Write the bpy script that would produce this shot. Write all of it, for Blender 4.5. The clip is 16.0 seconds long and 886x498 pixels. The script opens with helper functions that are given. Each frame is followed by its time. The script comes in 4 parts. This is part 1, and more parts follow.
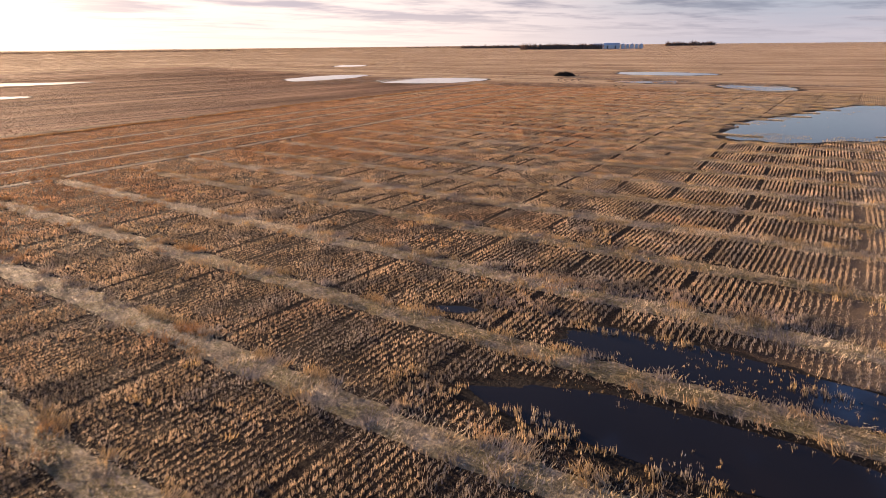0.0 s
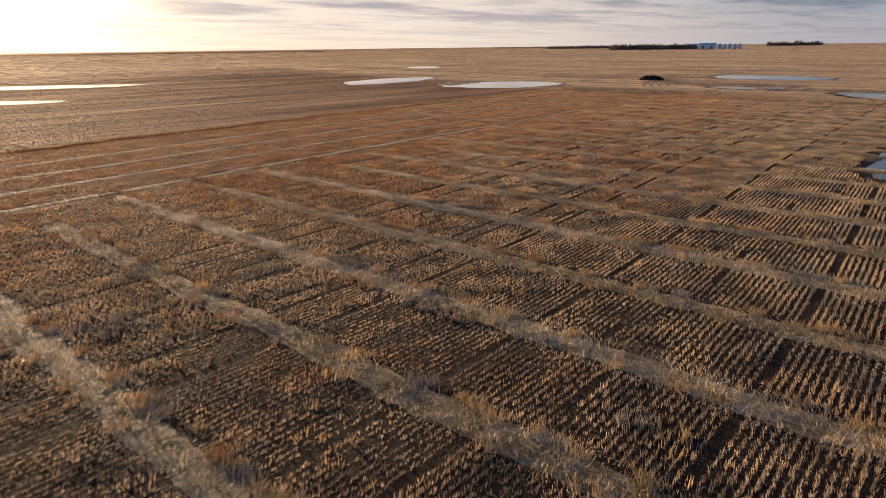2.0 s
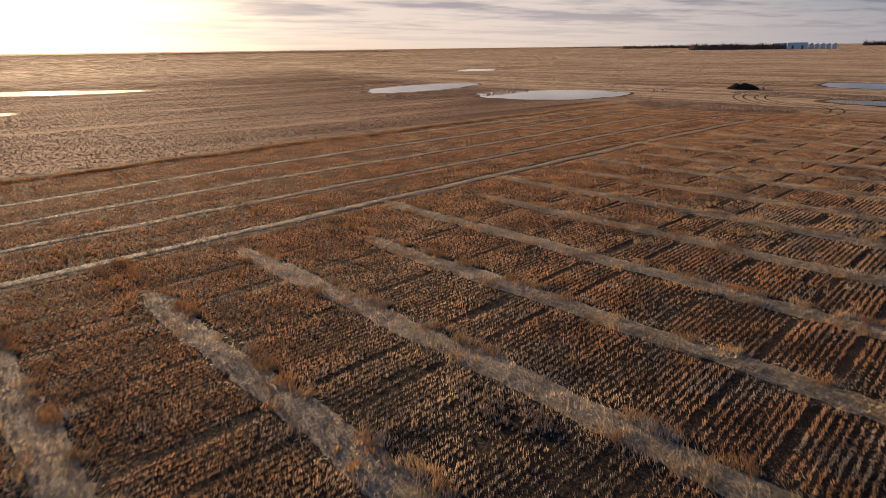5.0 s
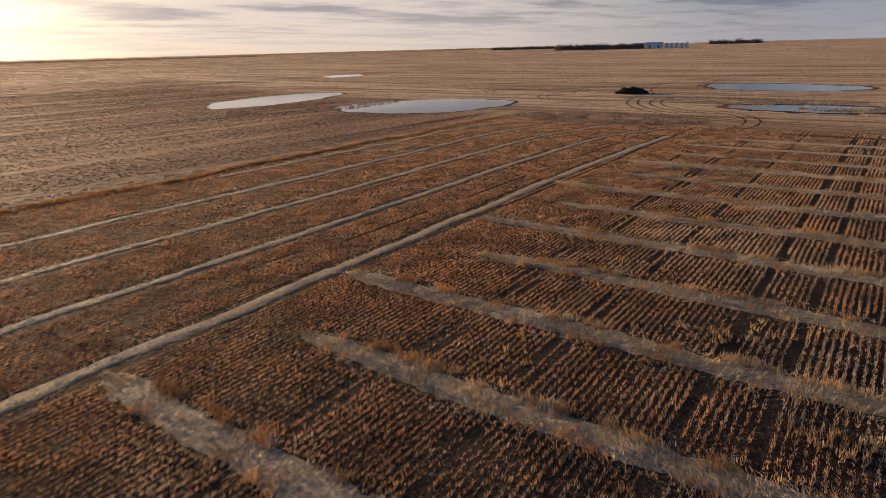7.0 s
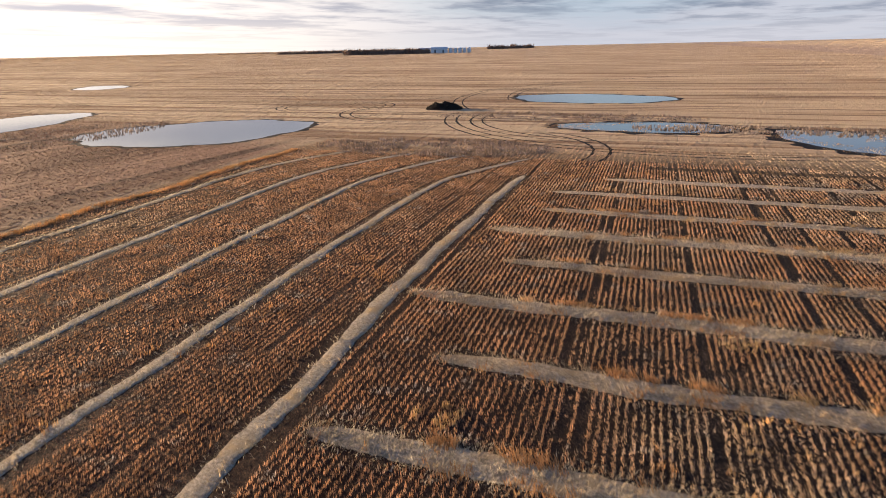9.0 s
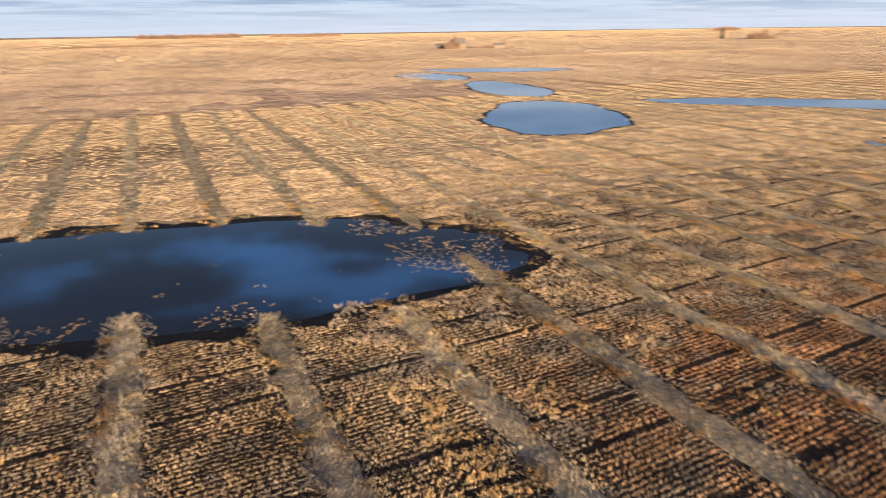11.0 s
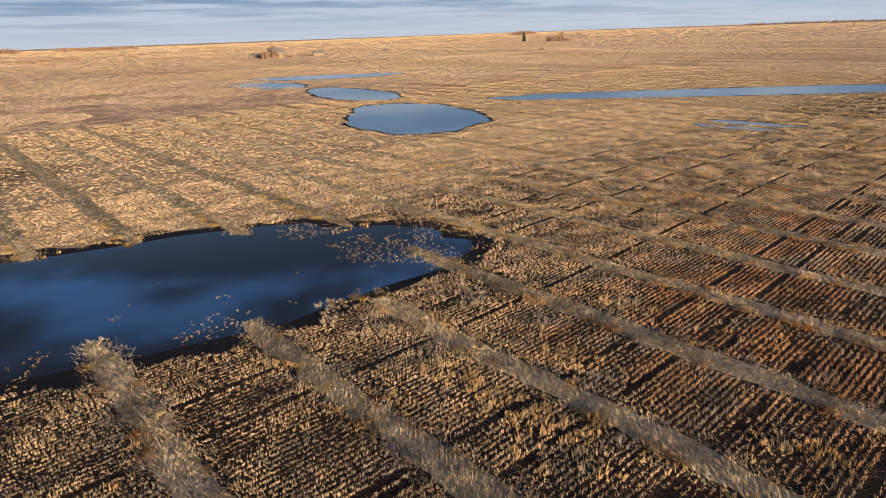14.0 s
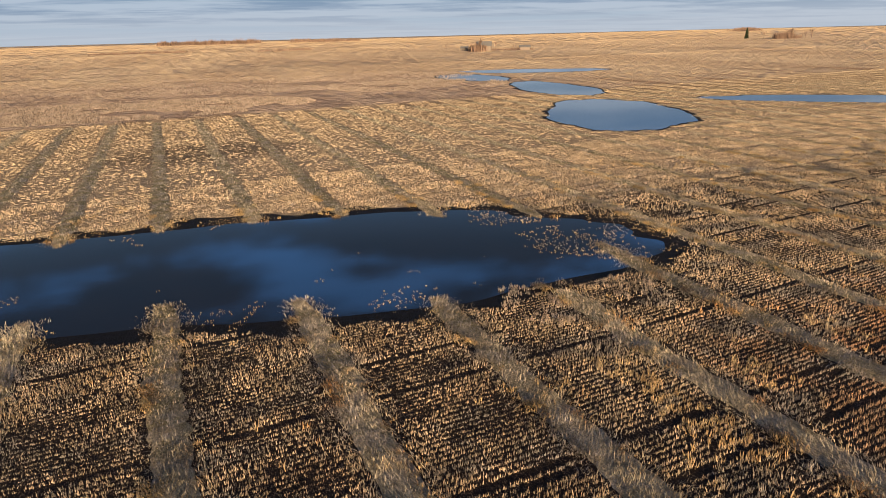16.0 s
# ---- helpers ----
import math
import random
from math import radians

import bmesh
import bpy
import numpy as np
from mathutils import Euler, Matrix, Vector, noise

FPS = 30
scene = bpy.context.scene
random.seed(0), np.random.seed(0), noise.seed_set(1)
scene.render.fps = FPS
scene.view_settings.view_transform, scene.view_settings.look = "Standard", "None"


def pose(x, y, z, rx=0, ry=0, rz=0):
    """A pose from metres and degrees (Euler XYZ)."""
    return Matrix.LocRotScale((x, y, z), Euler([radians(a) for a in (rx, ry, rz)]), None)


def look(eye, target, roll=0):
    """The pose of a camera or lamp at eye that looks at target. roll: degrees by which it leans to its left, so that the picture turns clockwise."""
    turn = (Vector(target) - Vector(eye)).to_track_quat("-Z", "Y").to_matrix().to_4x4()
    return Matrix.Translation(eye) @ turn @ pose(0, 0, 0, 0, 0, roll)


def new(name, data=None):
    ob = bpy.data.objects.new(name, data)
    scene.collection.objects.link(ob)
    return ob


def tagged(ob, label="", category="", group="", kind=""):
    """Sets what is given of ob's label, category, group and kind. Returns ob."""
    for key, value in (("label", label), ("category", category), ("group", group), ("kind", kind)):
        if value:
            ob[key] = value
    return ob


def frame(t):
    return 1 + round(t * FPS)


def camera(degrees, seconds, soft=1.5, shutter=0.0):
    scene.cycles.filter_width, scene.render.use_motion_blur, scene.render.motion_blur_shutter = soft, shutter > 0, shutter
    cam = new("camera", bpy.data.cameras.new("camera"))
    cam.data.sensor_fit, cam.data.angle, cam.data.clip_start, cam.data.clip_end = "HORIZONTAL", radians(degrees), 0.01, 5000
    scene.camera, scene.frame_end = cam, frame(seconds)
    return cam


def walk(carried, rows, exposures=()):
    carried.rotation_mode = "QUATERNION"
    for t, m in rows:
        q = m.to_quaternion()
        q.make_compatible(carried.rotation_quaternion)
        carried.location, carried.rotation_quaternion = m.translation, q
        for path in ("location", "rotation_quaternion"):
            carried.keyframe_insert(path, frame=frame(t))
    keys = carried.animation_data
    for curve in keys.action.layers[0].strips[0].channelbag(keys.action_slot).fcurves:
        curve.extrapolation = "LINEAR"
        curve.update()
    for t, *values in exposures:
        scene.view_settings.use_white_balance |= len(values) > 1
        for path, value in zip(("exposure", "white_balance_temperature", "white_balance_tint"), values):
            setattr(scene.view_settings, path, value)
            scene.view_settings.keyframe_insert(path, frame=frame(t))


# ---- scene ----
cam = camera(65.9, 16.0, soft=0.8, shutter=0.2)
EXPOSURE = [(0, 1.5, 7300, 26), (0.5, 1.38, 7300, 24), (1.0, 1.12, 7300, 20), (1.5, 1.05, 7300, 18), (3.5, 1.15, 7300, 19), (4.2, 1.05, 7300, 20), (6.3, 0.7, 7300, 21),
            (7.0, 0.8, 7200, 19), (7.5, 1.2, 7000, 16), (8.2, 1.55, 6850, 14), (9.4, 1.65, 6900, 15), (10.2, 1.55, 6800, 12), (12.3, 1.42, 6700, 11), (14.0, 1.12, 6750, 10), (16.0, 1.0, 6750, 9)]
PATH = [
    (0, (64.404, -47.592, 10.908), (63.269, -46.048, 10.335), -0.6),
    (0.5, (62.583, -43.013, 10.727), (61.457, -41.461, 10.158), -0.7),
    (1, (60.310, -37.870, 10.768), (59.068, -36.410, 10.199), -0.6),
    (1.5, (58.126, -32.398, 10.743), (56.804, -31.009, 10.173), -0.7),
    (2, (55.740, -27.196, 10.788), (54.423, -25.803, 10.219), -0.7),
    (2.5, (53.191, -21.910, 10.835), (51.876, -20.516, 10.264), -0.7),
    (3, (50.514, -16.729, 10.809), (49.199, -15.332, 10.243), -0.7),
    (3.5, (47.539, -11.468, 10.944), (46.229, -10.068, 10.375), -0.7),
    (4, (44.386, -6.137, 11.001), (42.986, -4.827, 10.434), -0.7),
    (4.2, (43.191, -3.994, 11.053), (41.736, -2.745, 10.485), -0.7),
    (6.3, (25.746, 17.130, 11.123), (24.317, 18.412, 10.562), -1.2),
    (6.5, (24.272, 19.064, 11.151), (22.903, 20.409, 10.589), -1.1),
    (7, (20.628, 23.937, 11.202), (19.415, 25.423, 10.636), -1.5),
    (7.5, (17.068, 28.912, 11.438), (16.195, 30.612, 10.848), -2.2),
    (8, (13.202, 33.321, 11.366), (12.475, 35.095, 10.797), -1.6),
    (8.5, (9.626, 38.405, 11.606), (8.902, 40.181, 11.041), -1.4),
    (9, (6.425, 43.667, 12.289), (5.703, 45.443, 11.720), -1.3),
    (9.3, (4.916, 46.767, 12.885), (4.186, 48.538, 12.311), -1.8),
    (9.5, (4.879, 48.384, 13.071), (4.517, 50.263, 12.491), -1.3),
    (9.7, (5.428, 49.641, 13.253), (5.708, 51.532, 12.663), -1.3),
    (10, (6.996, 51.588, 14.006), (8.198, 53.071, 13.411), -0.9),
    (10.2, (7.840, 52.890, 14.222), (9.464, 53.896, 13.629), -0.5),
    (12.3, (8.069, 64.865, 14.233), (9.000, 63.208, 13.613), -1.5),
    (12.5, (8.691, 65.279, 14.152), (9.622, 63.619, 13.536), -1.6),
    (13, (9.817, 66.006, 14.147), (10.934, 64.461, 13.541), -10.6),
    (13.5, (10.369, 66.053, 13.987), (11.731, 64.719, 13.381), -5.2),
    (14, (10.497, 65.907, 13.842), (11.999, 64.733, 13.239), -2.0),
    (14.5, (10.420, 65.880, 13.846), (12.071, 64.923, 13.247), -1.4),
    (15, (10.322, 65.840, 13.770), (12.065, 65.061, 13.173), -1.4),
    (15.5, (10.189, 65.950, 13.701), (11.965, 65.250, 13.105), -1.4),
    (16, (10.070, 66.151, 13.606), (11.843, 65.447, 13.005), -1.4),
]
walk(cam, [(t, look(eye, target, roll)) for t, eye, target, roll in PATH], EXPOSURE)

# ---- light: low evening sun under broken cloud ----
SUN_YAW, SUN_ELEV = 78.5, 7.6
TO_SUN = Vector((-math.sin(radians(SUN_YAW)) * math.cos(radians(SUN_ELEV)),
                 math.cos(radians(SUN_YAW)) * math.cos(radians(SUN_ELEV)), math.sin(radians(SUN_ELEV))))


class Nodes:
    """Short names for the shader nodes used below."""

    def __init__(self, tree):
        self.tree = tree
        tree.nodes.clear()

    def put(self, socket, value):
        if isinstance(value, bpy.types.NodeSocket):
            self.tree.links.new(value, socket)
        elif isinstance(value, tuple) and len(value) == 3 and socket.type == "RGBA":
            socket.default_value = (*value, 1)
        else:
            socket.default_value = value

    def math(self, op, a, b=0.0, c=0.0, clamp=False):
        n = self.tree.nodes.new("ShaderNodeMath")
        n.operation, n.use_clamp = op, clamp
        for s, v in zip(n.inputs, (a, b, c)):
            self.put(s, v)
        return n.outputs[0]

    def vmath(self, op, a, b=(0, 0, 0)):
        n = self.tree.nodes.new("ShaderNodeVectorMath")
        n.operation = op
        self.put(n.inputs[0], a)
        self.put(n.inputs[1], b)
        return n.outputs["Value"] if op in ("DOT_PRODUCT", "LENGTH") else n.outputs[0]

    def step(self, v, lo, hi):
        n = self.tree.nodes.new("ShaderNodeMapRange")
        n.interpolation_type = "SMOOTHSTEP"
        for s, x in zip(n.inputs, (v, lo, hi, 0.0, 1.0)):
            self.put(s, x)
        return n.outputs[0]

    def mix(self, fac, a, b):
        n = self.tree.nodes.new("ShaderNodeMix")
        n.data_type = "RGBA"
        self.put(n.inputs[0], fac)
        self.put(n.inputs[6], a)
        self.put(n.inputs[7], b)
        return n.outputs[2]

    def noise(self, vec, scale, detail=3.0, rough=0.55):
        n = self.tree.nodes.new("ShaderNodeTexNoise")
        self.put(n.inputs["Vector"], vec)
        n.inputs["Scale"].default_value, n.inputs["Detail"].default_value, n.inputs["Roughness"].default_value = scale, detail, rough
        return n.outputs[0]

    def scaled(self, vec, x, y, z=1.0):
        return self.vmath("MULTIPLY", vec, (x, y, z))

    def xyz(self, vec):
        n = self.tree.nodes.new("ShaderNodeSeparateXYZ")
        self.put(n.inputs[0], vec)
        return n.outputs

    def combine(self, x, y, z):
        n = self.tree.nodes.new("ShaderNodeCombineXYZ")
        for s, v in zip(n.inputs, (x, y, z)):
            self.put(s, v)
        return n.outputs[0]

    def position(self):
        return self.tree.nodes.new("ShaderNodeNewGeometry").outputs["Position"]

    def island(self):
        return self.tree.nodes.new("ShaderNodeNewGeometry").outputs["Random Per Island"]

    def bump(self, height, strength, distance):
        n = self.tree.nodes.new("ShaderNodeBump")
        n.inputs["Strength"].default_value, n.inputs["Distance"].default_value = strength, distance
        self.put(n.inputs["Height"], height)
        return n.outputs[0]


SKY_GAIN = 0.07
world = bpy.data.worlds.new("sky")
scene.world = world
world.use_nodes = True
W = Nodes(world.node_tree)
sky = world.node_tree.nodes.new("ShaderNodeTexSky")
sky.sky_type, sky.sun_disc = "NISHITA", False
sky.sun_elevation, sky.sun_rotation = radians(SUN_ELEV), radians(-SUN_YAW)
sky.air_density, sky.dust_density, sky.ozone_density = 1.0, 1.5, 1.5
way = world.node_tree.nodes.new("ShaderNodeTexCoord").outputs["Generated"]
wx, wy, wz = W.xyz(way)
up = W.math("MAXIMUM", wz, 0.0)
deck = W.math("ADD", up, 0.035)
plane = W.combine(W.math("DIVIDE", wx, deck), W.math("DIVIDE", wy, deck), 0.0)
cover = W.noise(W.scaled(plane, 0.11, 0.06), 1.0, 6.0, 0.55)
fine = W.noise(W.scaled(plane, 0.5, 0.3), 1.0, 5.0, 0.6)
high = W.step(wz, 0.06, 0.30)
patches = W.noise(W.scaled(plane, 1.2, 0.9), 1.0, 4.0, 0.55)
mask = W.step(W.math("ADD", cover, W.math("MULTIPLY", fine, 0.25)), 0.50, 0.66)
sunward = W.vmath("DOT_PRODUCT", way, tuple(TO_SUN))
near_sun = W.step(sunward, 0.38, 0.98)
glow = W.math("POWER", W.math("MAXIMUM", sunward, 0.0), 45.0)
north = W.step(wy, 0.15, 0.95)
cloud_base = W.mix(near_sun, W.mix(north, (1.45, 2.2, 3.3), (1.0, 1.3, 1.8)), (3.2, 3.2, 3.5))
cloud_rim = W.mix(near_sun, W.mix(north, (3.1, 3.8, 4.8), (2.6, 2.9, 3.4)), (6.2, 5.8, 5.3))
cloud = W.mix(W.step(fine, 0.42, 0.62), cloud_rim, cloud_base)
cloud = W.mix(high, cloud, W.mix(near_sun, (1.1, 3.3, 8.0), (3.5, 3.7, 4.2)))
open_sky = W.mix(0.7, sky.outputs[0], W.mix(high, W.mix(near_sun, W.mix(north, (1.7, 3.4, 5.6), (1.9, 2.9, 4.2)), (4.4, 4.7, 5.2)), (0.10, 0.30, 1.0)))
cover_all = W.math("ADD", W.math("MULTIPLY", mask, W.math("SUBTRACT", 1.0, high)), W.math("MULTIPLY", W.step(patches, 0.51, 0.66), high))
veil = W.mix(cover_all, open_sky, cloud)
low_band = W.math("SUBTRACT", 1.0, W.step(wz, 0.0, 0.055))
band = W.mix(near_sun, W.mix(north, (3.7, 4.1, 4.8), (2.9, 3.1, 3.5)), (6.6, 6.0, 5.2))
veil = W.mix(W.math("MULTIPLY", low_band, 0.8), veil, band)
light_in = world.node_tree.nodes.new("ShaderNodeBackground")
glare = world.node_tree.nodes.new("ShaderNodeBackground")
W.put(light_in.inputs[0], veil)
light_in.inputs[1].default_value = SKY_GAIN
glare.inputs[0].default_value = (1.0, 0.82, 0.5, 1)
W.put(glare.inputs[1], W.math("MULTIPLY", glow, 0.9))
both = world.node_tree.nodes.new("ShaderNodeAddShader")
out = world.node_tree.nodes.new("ShaderNodeOutputWorld")
W.put(both.inputs[0], light_in.outputs[0])
W.put(both.inputs[1], glare.outputs[0])
W.put(out.inputs[0], both.outputs[0])

sun = new("sun", bpy.data.lights.new("sun", "SUN"))
sun.data.energy, sun.data.angle, sun.data.color = 5.0, radians(1.2), (1.0, 0.75, 0.48)
sun.matrix_world = look((0, 0, 60), (Vector((0, 0, 60)) - TO_SUN))

# ---- materials ----
STRIP = 6.75
SKEW = 0.083  # the seed rows lean this far west for each metre north


def material(name):
    m = bpy.data.materials.new(name)
    m.use_nodes = True
    return m, Nodes(m.node_tree)


def finish(m, n, colour, rough=0.9, normal=None, through_leaf=0.0, spec=0.2):
    p = n.tree.nodes.new("ShaderNodeBsdfPrincipled")
    n.put(p.inputs["Base Color"], colour)
    n.put(p.inputs["Roughness"], rough)
    p.inputs["Specular IOR Level"].default_value = spec
    if normal is not None:
        n.put(p.inputs["Normal"], normal)
    o = n.tree.nodes.new("ShaderNodeOutputMaterial")
    last = p.outputs[0]
    if through_leaf:
        t = n.tree.nodes.new("ShaderNodeBsdfTranslucent")
        n.put(t.inputs[0], colour)
        x = n.tree.nodes.new("ShaderNodeMixShader")
        x.inputs[0].default_value = through_leaf
        n.put(x.inputs[1], last)
        n.put(x.inputs[2], t.outputs[0])
        last = x.outputs[0]
    n.put(o.inputs[0], last)
    return m


def straw_colour(n, pos, russet, blond, grey, patch=0.09, vary=0.95):
    x, y, z = n.xyz(pos)
    x = n.math("MULTIPLY_ADD", y, SKEW, x)
    # Colour holds straw tone plus front-lit gold eastward, back-lit russet westward.
    pale = n.math("MAXIMUM", n.step(x, 26.0, 62.0), n.math("MULTIPLY", n.math("SUBTRACT", 1.0, n.step(y, -60.0, 10.0)), 0.3))
    big = n.math("ADD", n.noise(pos, patch, 3.0), n.math("MULTIPLY", pale, 0.22))
    big = n.math("SUBTRACT", big, n.math("MULTIPLY", n.math("SUBTRACT", 1.0, n.step(x, -4.0, 26.0)), 0.15))
    mid = n.noise(pos, 0.8, 3.0)
    c = n.mix(n.step(big, 0.38, 0.62), russet, blond)
    c = n.mix(n.step(mid, 0.54, 0.70), c, grey)
    # Noise patches of greyer straw, fading in between x 6 and 30.
    greyed = n.math("MULTIPLY", n.step(n.noise(n.scaled(pos, 0.42, 0.25, 0.3), 1.0, 3.0), 0.48, 0.62), n.step(x, 6.0, 30.0))
    c = n.mix(n.math("MULTIPLY", greyed, n.math("SUBTRACT", 1.0, n.step(x, 62.0, 68.0))), c, (0.36, 0.31, 0.26))
    # Blotches that scale the straw colour between 0.62 and 1.12.
    irregular = n.math("MULTIPLY_ADD", n.step(n.noise(pos, 0.42, 4.0, 0.6), 0.38, 0.62), 0.50, 0.62)
    c = n.vmath("MULTIPLY", c, n.combine(irregular, irregular, irregular))
    dull = n.math("MULTIPLY_ADD", n.island(), vary, 0.895 - vary / 2)
    return n.vmath("MULTIPLY", c, n.combine(dull, dull, dull))


def far_land(n, pos):
    """The colours of the fields beyond: long bands left by seeding and harvest."""
    x, y, z = n.xyz(pos)
    x = n.math("MULTIPLY_ADD", y, SKEW, x)
    broad = n.noise(n.scaled(pos, 0.0035, 0.018), 1.0, 4.0)
    streak = n.noise(n.scaled(pos, 0.010, 0.16), 1.0, 4.0, 0.65)
    thin = n.noise(n.scaled(pos, 0.016, 0.45), 1.0, 2.0)
    land = n.mix(n.step(broad, 0.40, 0.60), (0.62, 0.475, 0.315), (0.50, 0.37, 0.245))
    land = n.mix(n.math("MULTIPLY", n.step(streak, 0.50, 0.60), n.math("MULTIPLY_ADD", n.step(x, 130.0, 220.0), -0.75, 1.0)), land, (0.30, 0.19, 0.115))
    land = n.mix(n.math("MULTIPLY", n.step(thin, 0.52, 0.64), n.math("MULTIPLY", n.math("MULTIPLY_ADD", n.step(y, 110.0, 200.0), 0.5, 0.45), n.math("MULTIPLY_ADD", n.step(x, 130.0, 220.0), -0.7, 1.0))), land, (0.22, 0.145, 0.095))
    lines = n.noise(n.scaled(pos, 0.38, 0.011), 1.0, 3.0, 0.6)
    wide = n.noise(n.scaled(pos, 0.06, 0.012), 1.0, 3.0)
    plum = n.mix(n.step(wide, 0.35, 0.65), (0.17, 0.095, 0.062), (0.35, 0.21, 0.14))
    plum = n.mix(n.step(lines, 0.50, 0.66), plum, (0.10, 0.058, 0.042))
    west = n.math("MULTIPLY", n.math("SUBTRACT", 1.0, n.step(x, -38.0, -34.0)), n.math("SUBTRACT", 1.0, n.step(n.math("ADD", y, n.math("MULTIPLY", x, 0.32)), 100.0, 122.0)))
    west = n.math("MULTIPLY", west, n.math("MULTIPLY", n.step(x, -330.0, -260.0), n.step(y, -190.0, -130.0)))
    land = n.mix(west, land, plum)
    marsh = n.math("MULTIPLY", n.step(x, 148.0, 152.0), n.math("SUBTRACT", 1.0, n.step(n.math("ADD", x, n.math("MULTIPLY", n.noise(pos, 0.02, 3.0), 160.0)), 270.0, 420.0)))
    marsh = n.math("MULTIPLY", marsh, n.step(n.math("ADD", y, n.math("MULTIPLY", n.noise(pos, 0.03, 2.0), 60.0)), -40.0, 40.0))
    reeds = n.mix(n.step(n.noise(pos, 0.07, 4.0), 0.40, 0.62), (0.30, 0.215, 0.17), (0.50, 0.375, 0.28))
    return n.mix(n.math("MULTIPLY", marsh, 0.85), land, reeds)


def make_ground():
    m, n = material("field_soil")
    pos = n.position()
    x, y, z = n.xyz(pos)
    x = n.math("MULTIPLY_ADD", y, SKEW, x)
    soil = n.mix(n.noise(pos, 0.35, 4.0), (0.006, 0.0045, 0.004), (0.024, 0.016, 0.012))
    litter = n.math("MAXIMUM", n.step(n.noise(n.scaled(pos, 6.0, 17.0), 1.0, 3.0, 0.7), 0.57, 0.62), n.step(n.noise(n.scaled(pos, 18.0, 6.5), 1.0, 3.0, 0.7), 0.58, 0.63))
    patchy = n.math("MULTIPLY_ADD", n.step(n.noise(pos, 0.5, 4.0), 0.35, 0.7), 0.42, n.math("MULTIPLY_ADD", n.math("SUBTRACT", 1.0, n.step(x, -6.0, -2.0)), 0.35, 0.12))
    headland = n.math("SUBTRACT", 1.0, n.step(x, -4.0, 14.0))
    soaked = n.vmath("LENGTH", n.scaled(n.vmath("SUBTRACT", pos, (101, 63, 0)), 0.118, 0.077))
    soaked = n.math("SUBTRACT", 1.0, n.step(n.math("ADD", soaked, n.math("MULTIPLY", n.noise(pos, 0.2, 3.0), 0.6)), 0.85, 1.5))
    chaff = n.math("MULTIPLY", n.math("MULTIPLY", n.step(x, 56.0, 66.0), 0.55), n.math("MULTIPLY_ADD", soaked, -0.5, 1.0))
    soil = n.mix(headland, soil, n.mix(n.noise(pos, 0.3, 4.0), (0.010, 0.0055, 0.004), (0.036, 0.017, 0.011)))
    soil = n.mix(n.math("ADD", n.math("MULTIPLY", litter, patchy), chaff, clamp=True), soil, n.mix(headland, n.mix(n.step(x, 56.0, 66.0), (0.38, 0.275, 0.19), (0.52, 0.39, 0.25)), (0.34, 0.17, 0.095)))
    rows = n.math("SINE", n.math("MULTIPLY", n.math("ADD", x, n.math("MULTIPLY", n.noise(pos, 0.03, 1.0), 3.0)), 2 * math.pi / 0.574))
    tuft = n.math("MULTIPLY", n.step(rows, -0.4, 0.9), n.step(n.noise(pos, 2.4, 3.0), 0.35, 0.6))
    far_rows = n.mix(n.math("MULTIPLY", tuft, 0.8), soil, n.mix(n.noise(pos, 0.06, 3.0), (0.36, 0.19, 0.085), (0.52, 0.35, 0.16)))
    spread = n.step(n.vmath("LENGTH", n.vmath("SUBTRACT", pos, (30, 25, 0))), 60.0, 130.0)
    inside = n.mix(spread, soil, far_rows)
    away = far_land(n, pos)
    field = n.math("MULTIPLY", n.step(x, -37.0, -34.0), n.math("SUBTRACT", 1.0, n.step(x, 140.0, 156.0)))
    field = n.math("MULTIPLY", field, n.math("MULTIPLY", n.step(y, -160.0, -120.0), n.math("SUBTRACT", 1.0, n.step(y, 112.0, 135.0))))
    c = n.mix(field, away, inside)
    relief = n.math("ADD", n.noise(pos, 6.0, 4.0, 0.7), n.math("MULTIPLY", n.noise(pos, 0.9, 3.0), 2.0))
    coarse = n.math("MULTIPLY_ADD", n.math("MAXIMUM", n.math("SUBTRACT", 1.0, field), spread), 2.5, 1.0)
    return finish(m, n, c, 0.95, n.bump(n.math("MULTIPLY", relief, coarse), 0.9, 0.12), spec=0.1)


def make_straw(name, russet, blond, grey, patch=0.09, glow_through=0.25, gloss=0.75, spec=0.25, vary=0.95):
    m, n = material(name)
    return finish(m, n, straw_colour(n, n.position(), russet, blond, grey, patch, vary), gloss, None, glow_through, spec)


def make_mat():
    m, n = material("matted_straw")
    pos = n.position()
    fibre = n.step(n.noise(n.scaled(pos, 6.0, 15.0, 8.0), 1.0, 4.0, 0.75), 0.36, 0.66)
    c = n.mix(fibre, (0.24, 0.20, 0.15), (0.66, 0.56, 0.43))
    c = n.mix(n.step(n.noise(pos, 0.55, 3.0), 0.52, 0.70), c, (0.50, 0.36, 0.20))
    x, y, z = n.xyz(pos)
    c = n.mix(n.math("MULTIPLY", n.step(x, 10.0, 42.0), n.step(n.noise(pos, 0.9, 3.0), 0.30, 0.62)), c, n.mix(fibre, (0.12, 0.10, 0.05), (0.44, 0.36, 0.18)))
    return finish(m, n, c, 0.85, n.bump(fibre, 1.0, 0.06), spec=0.2)


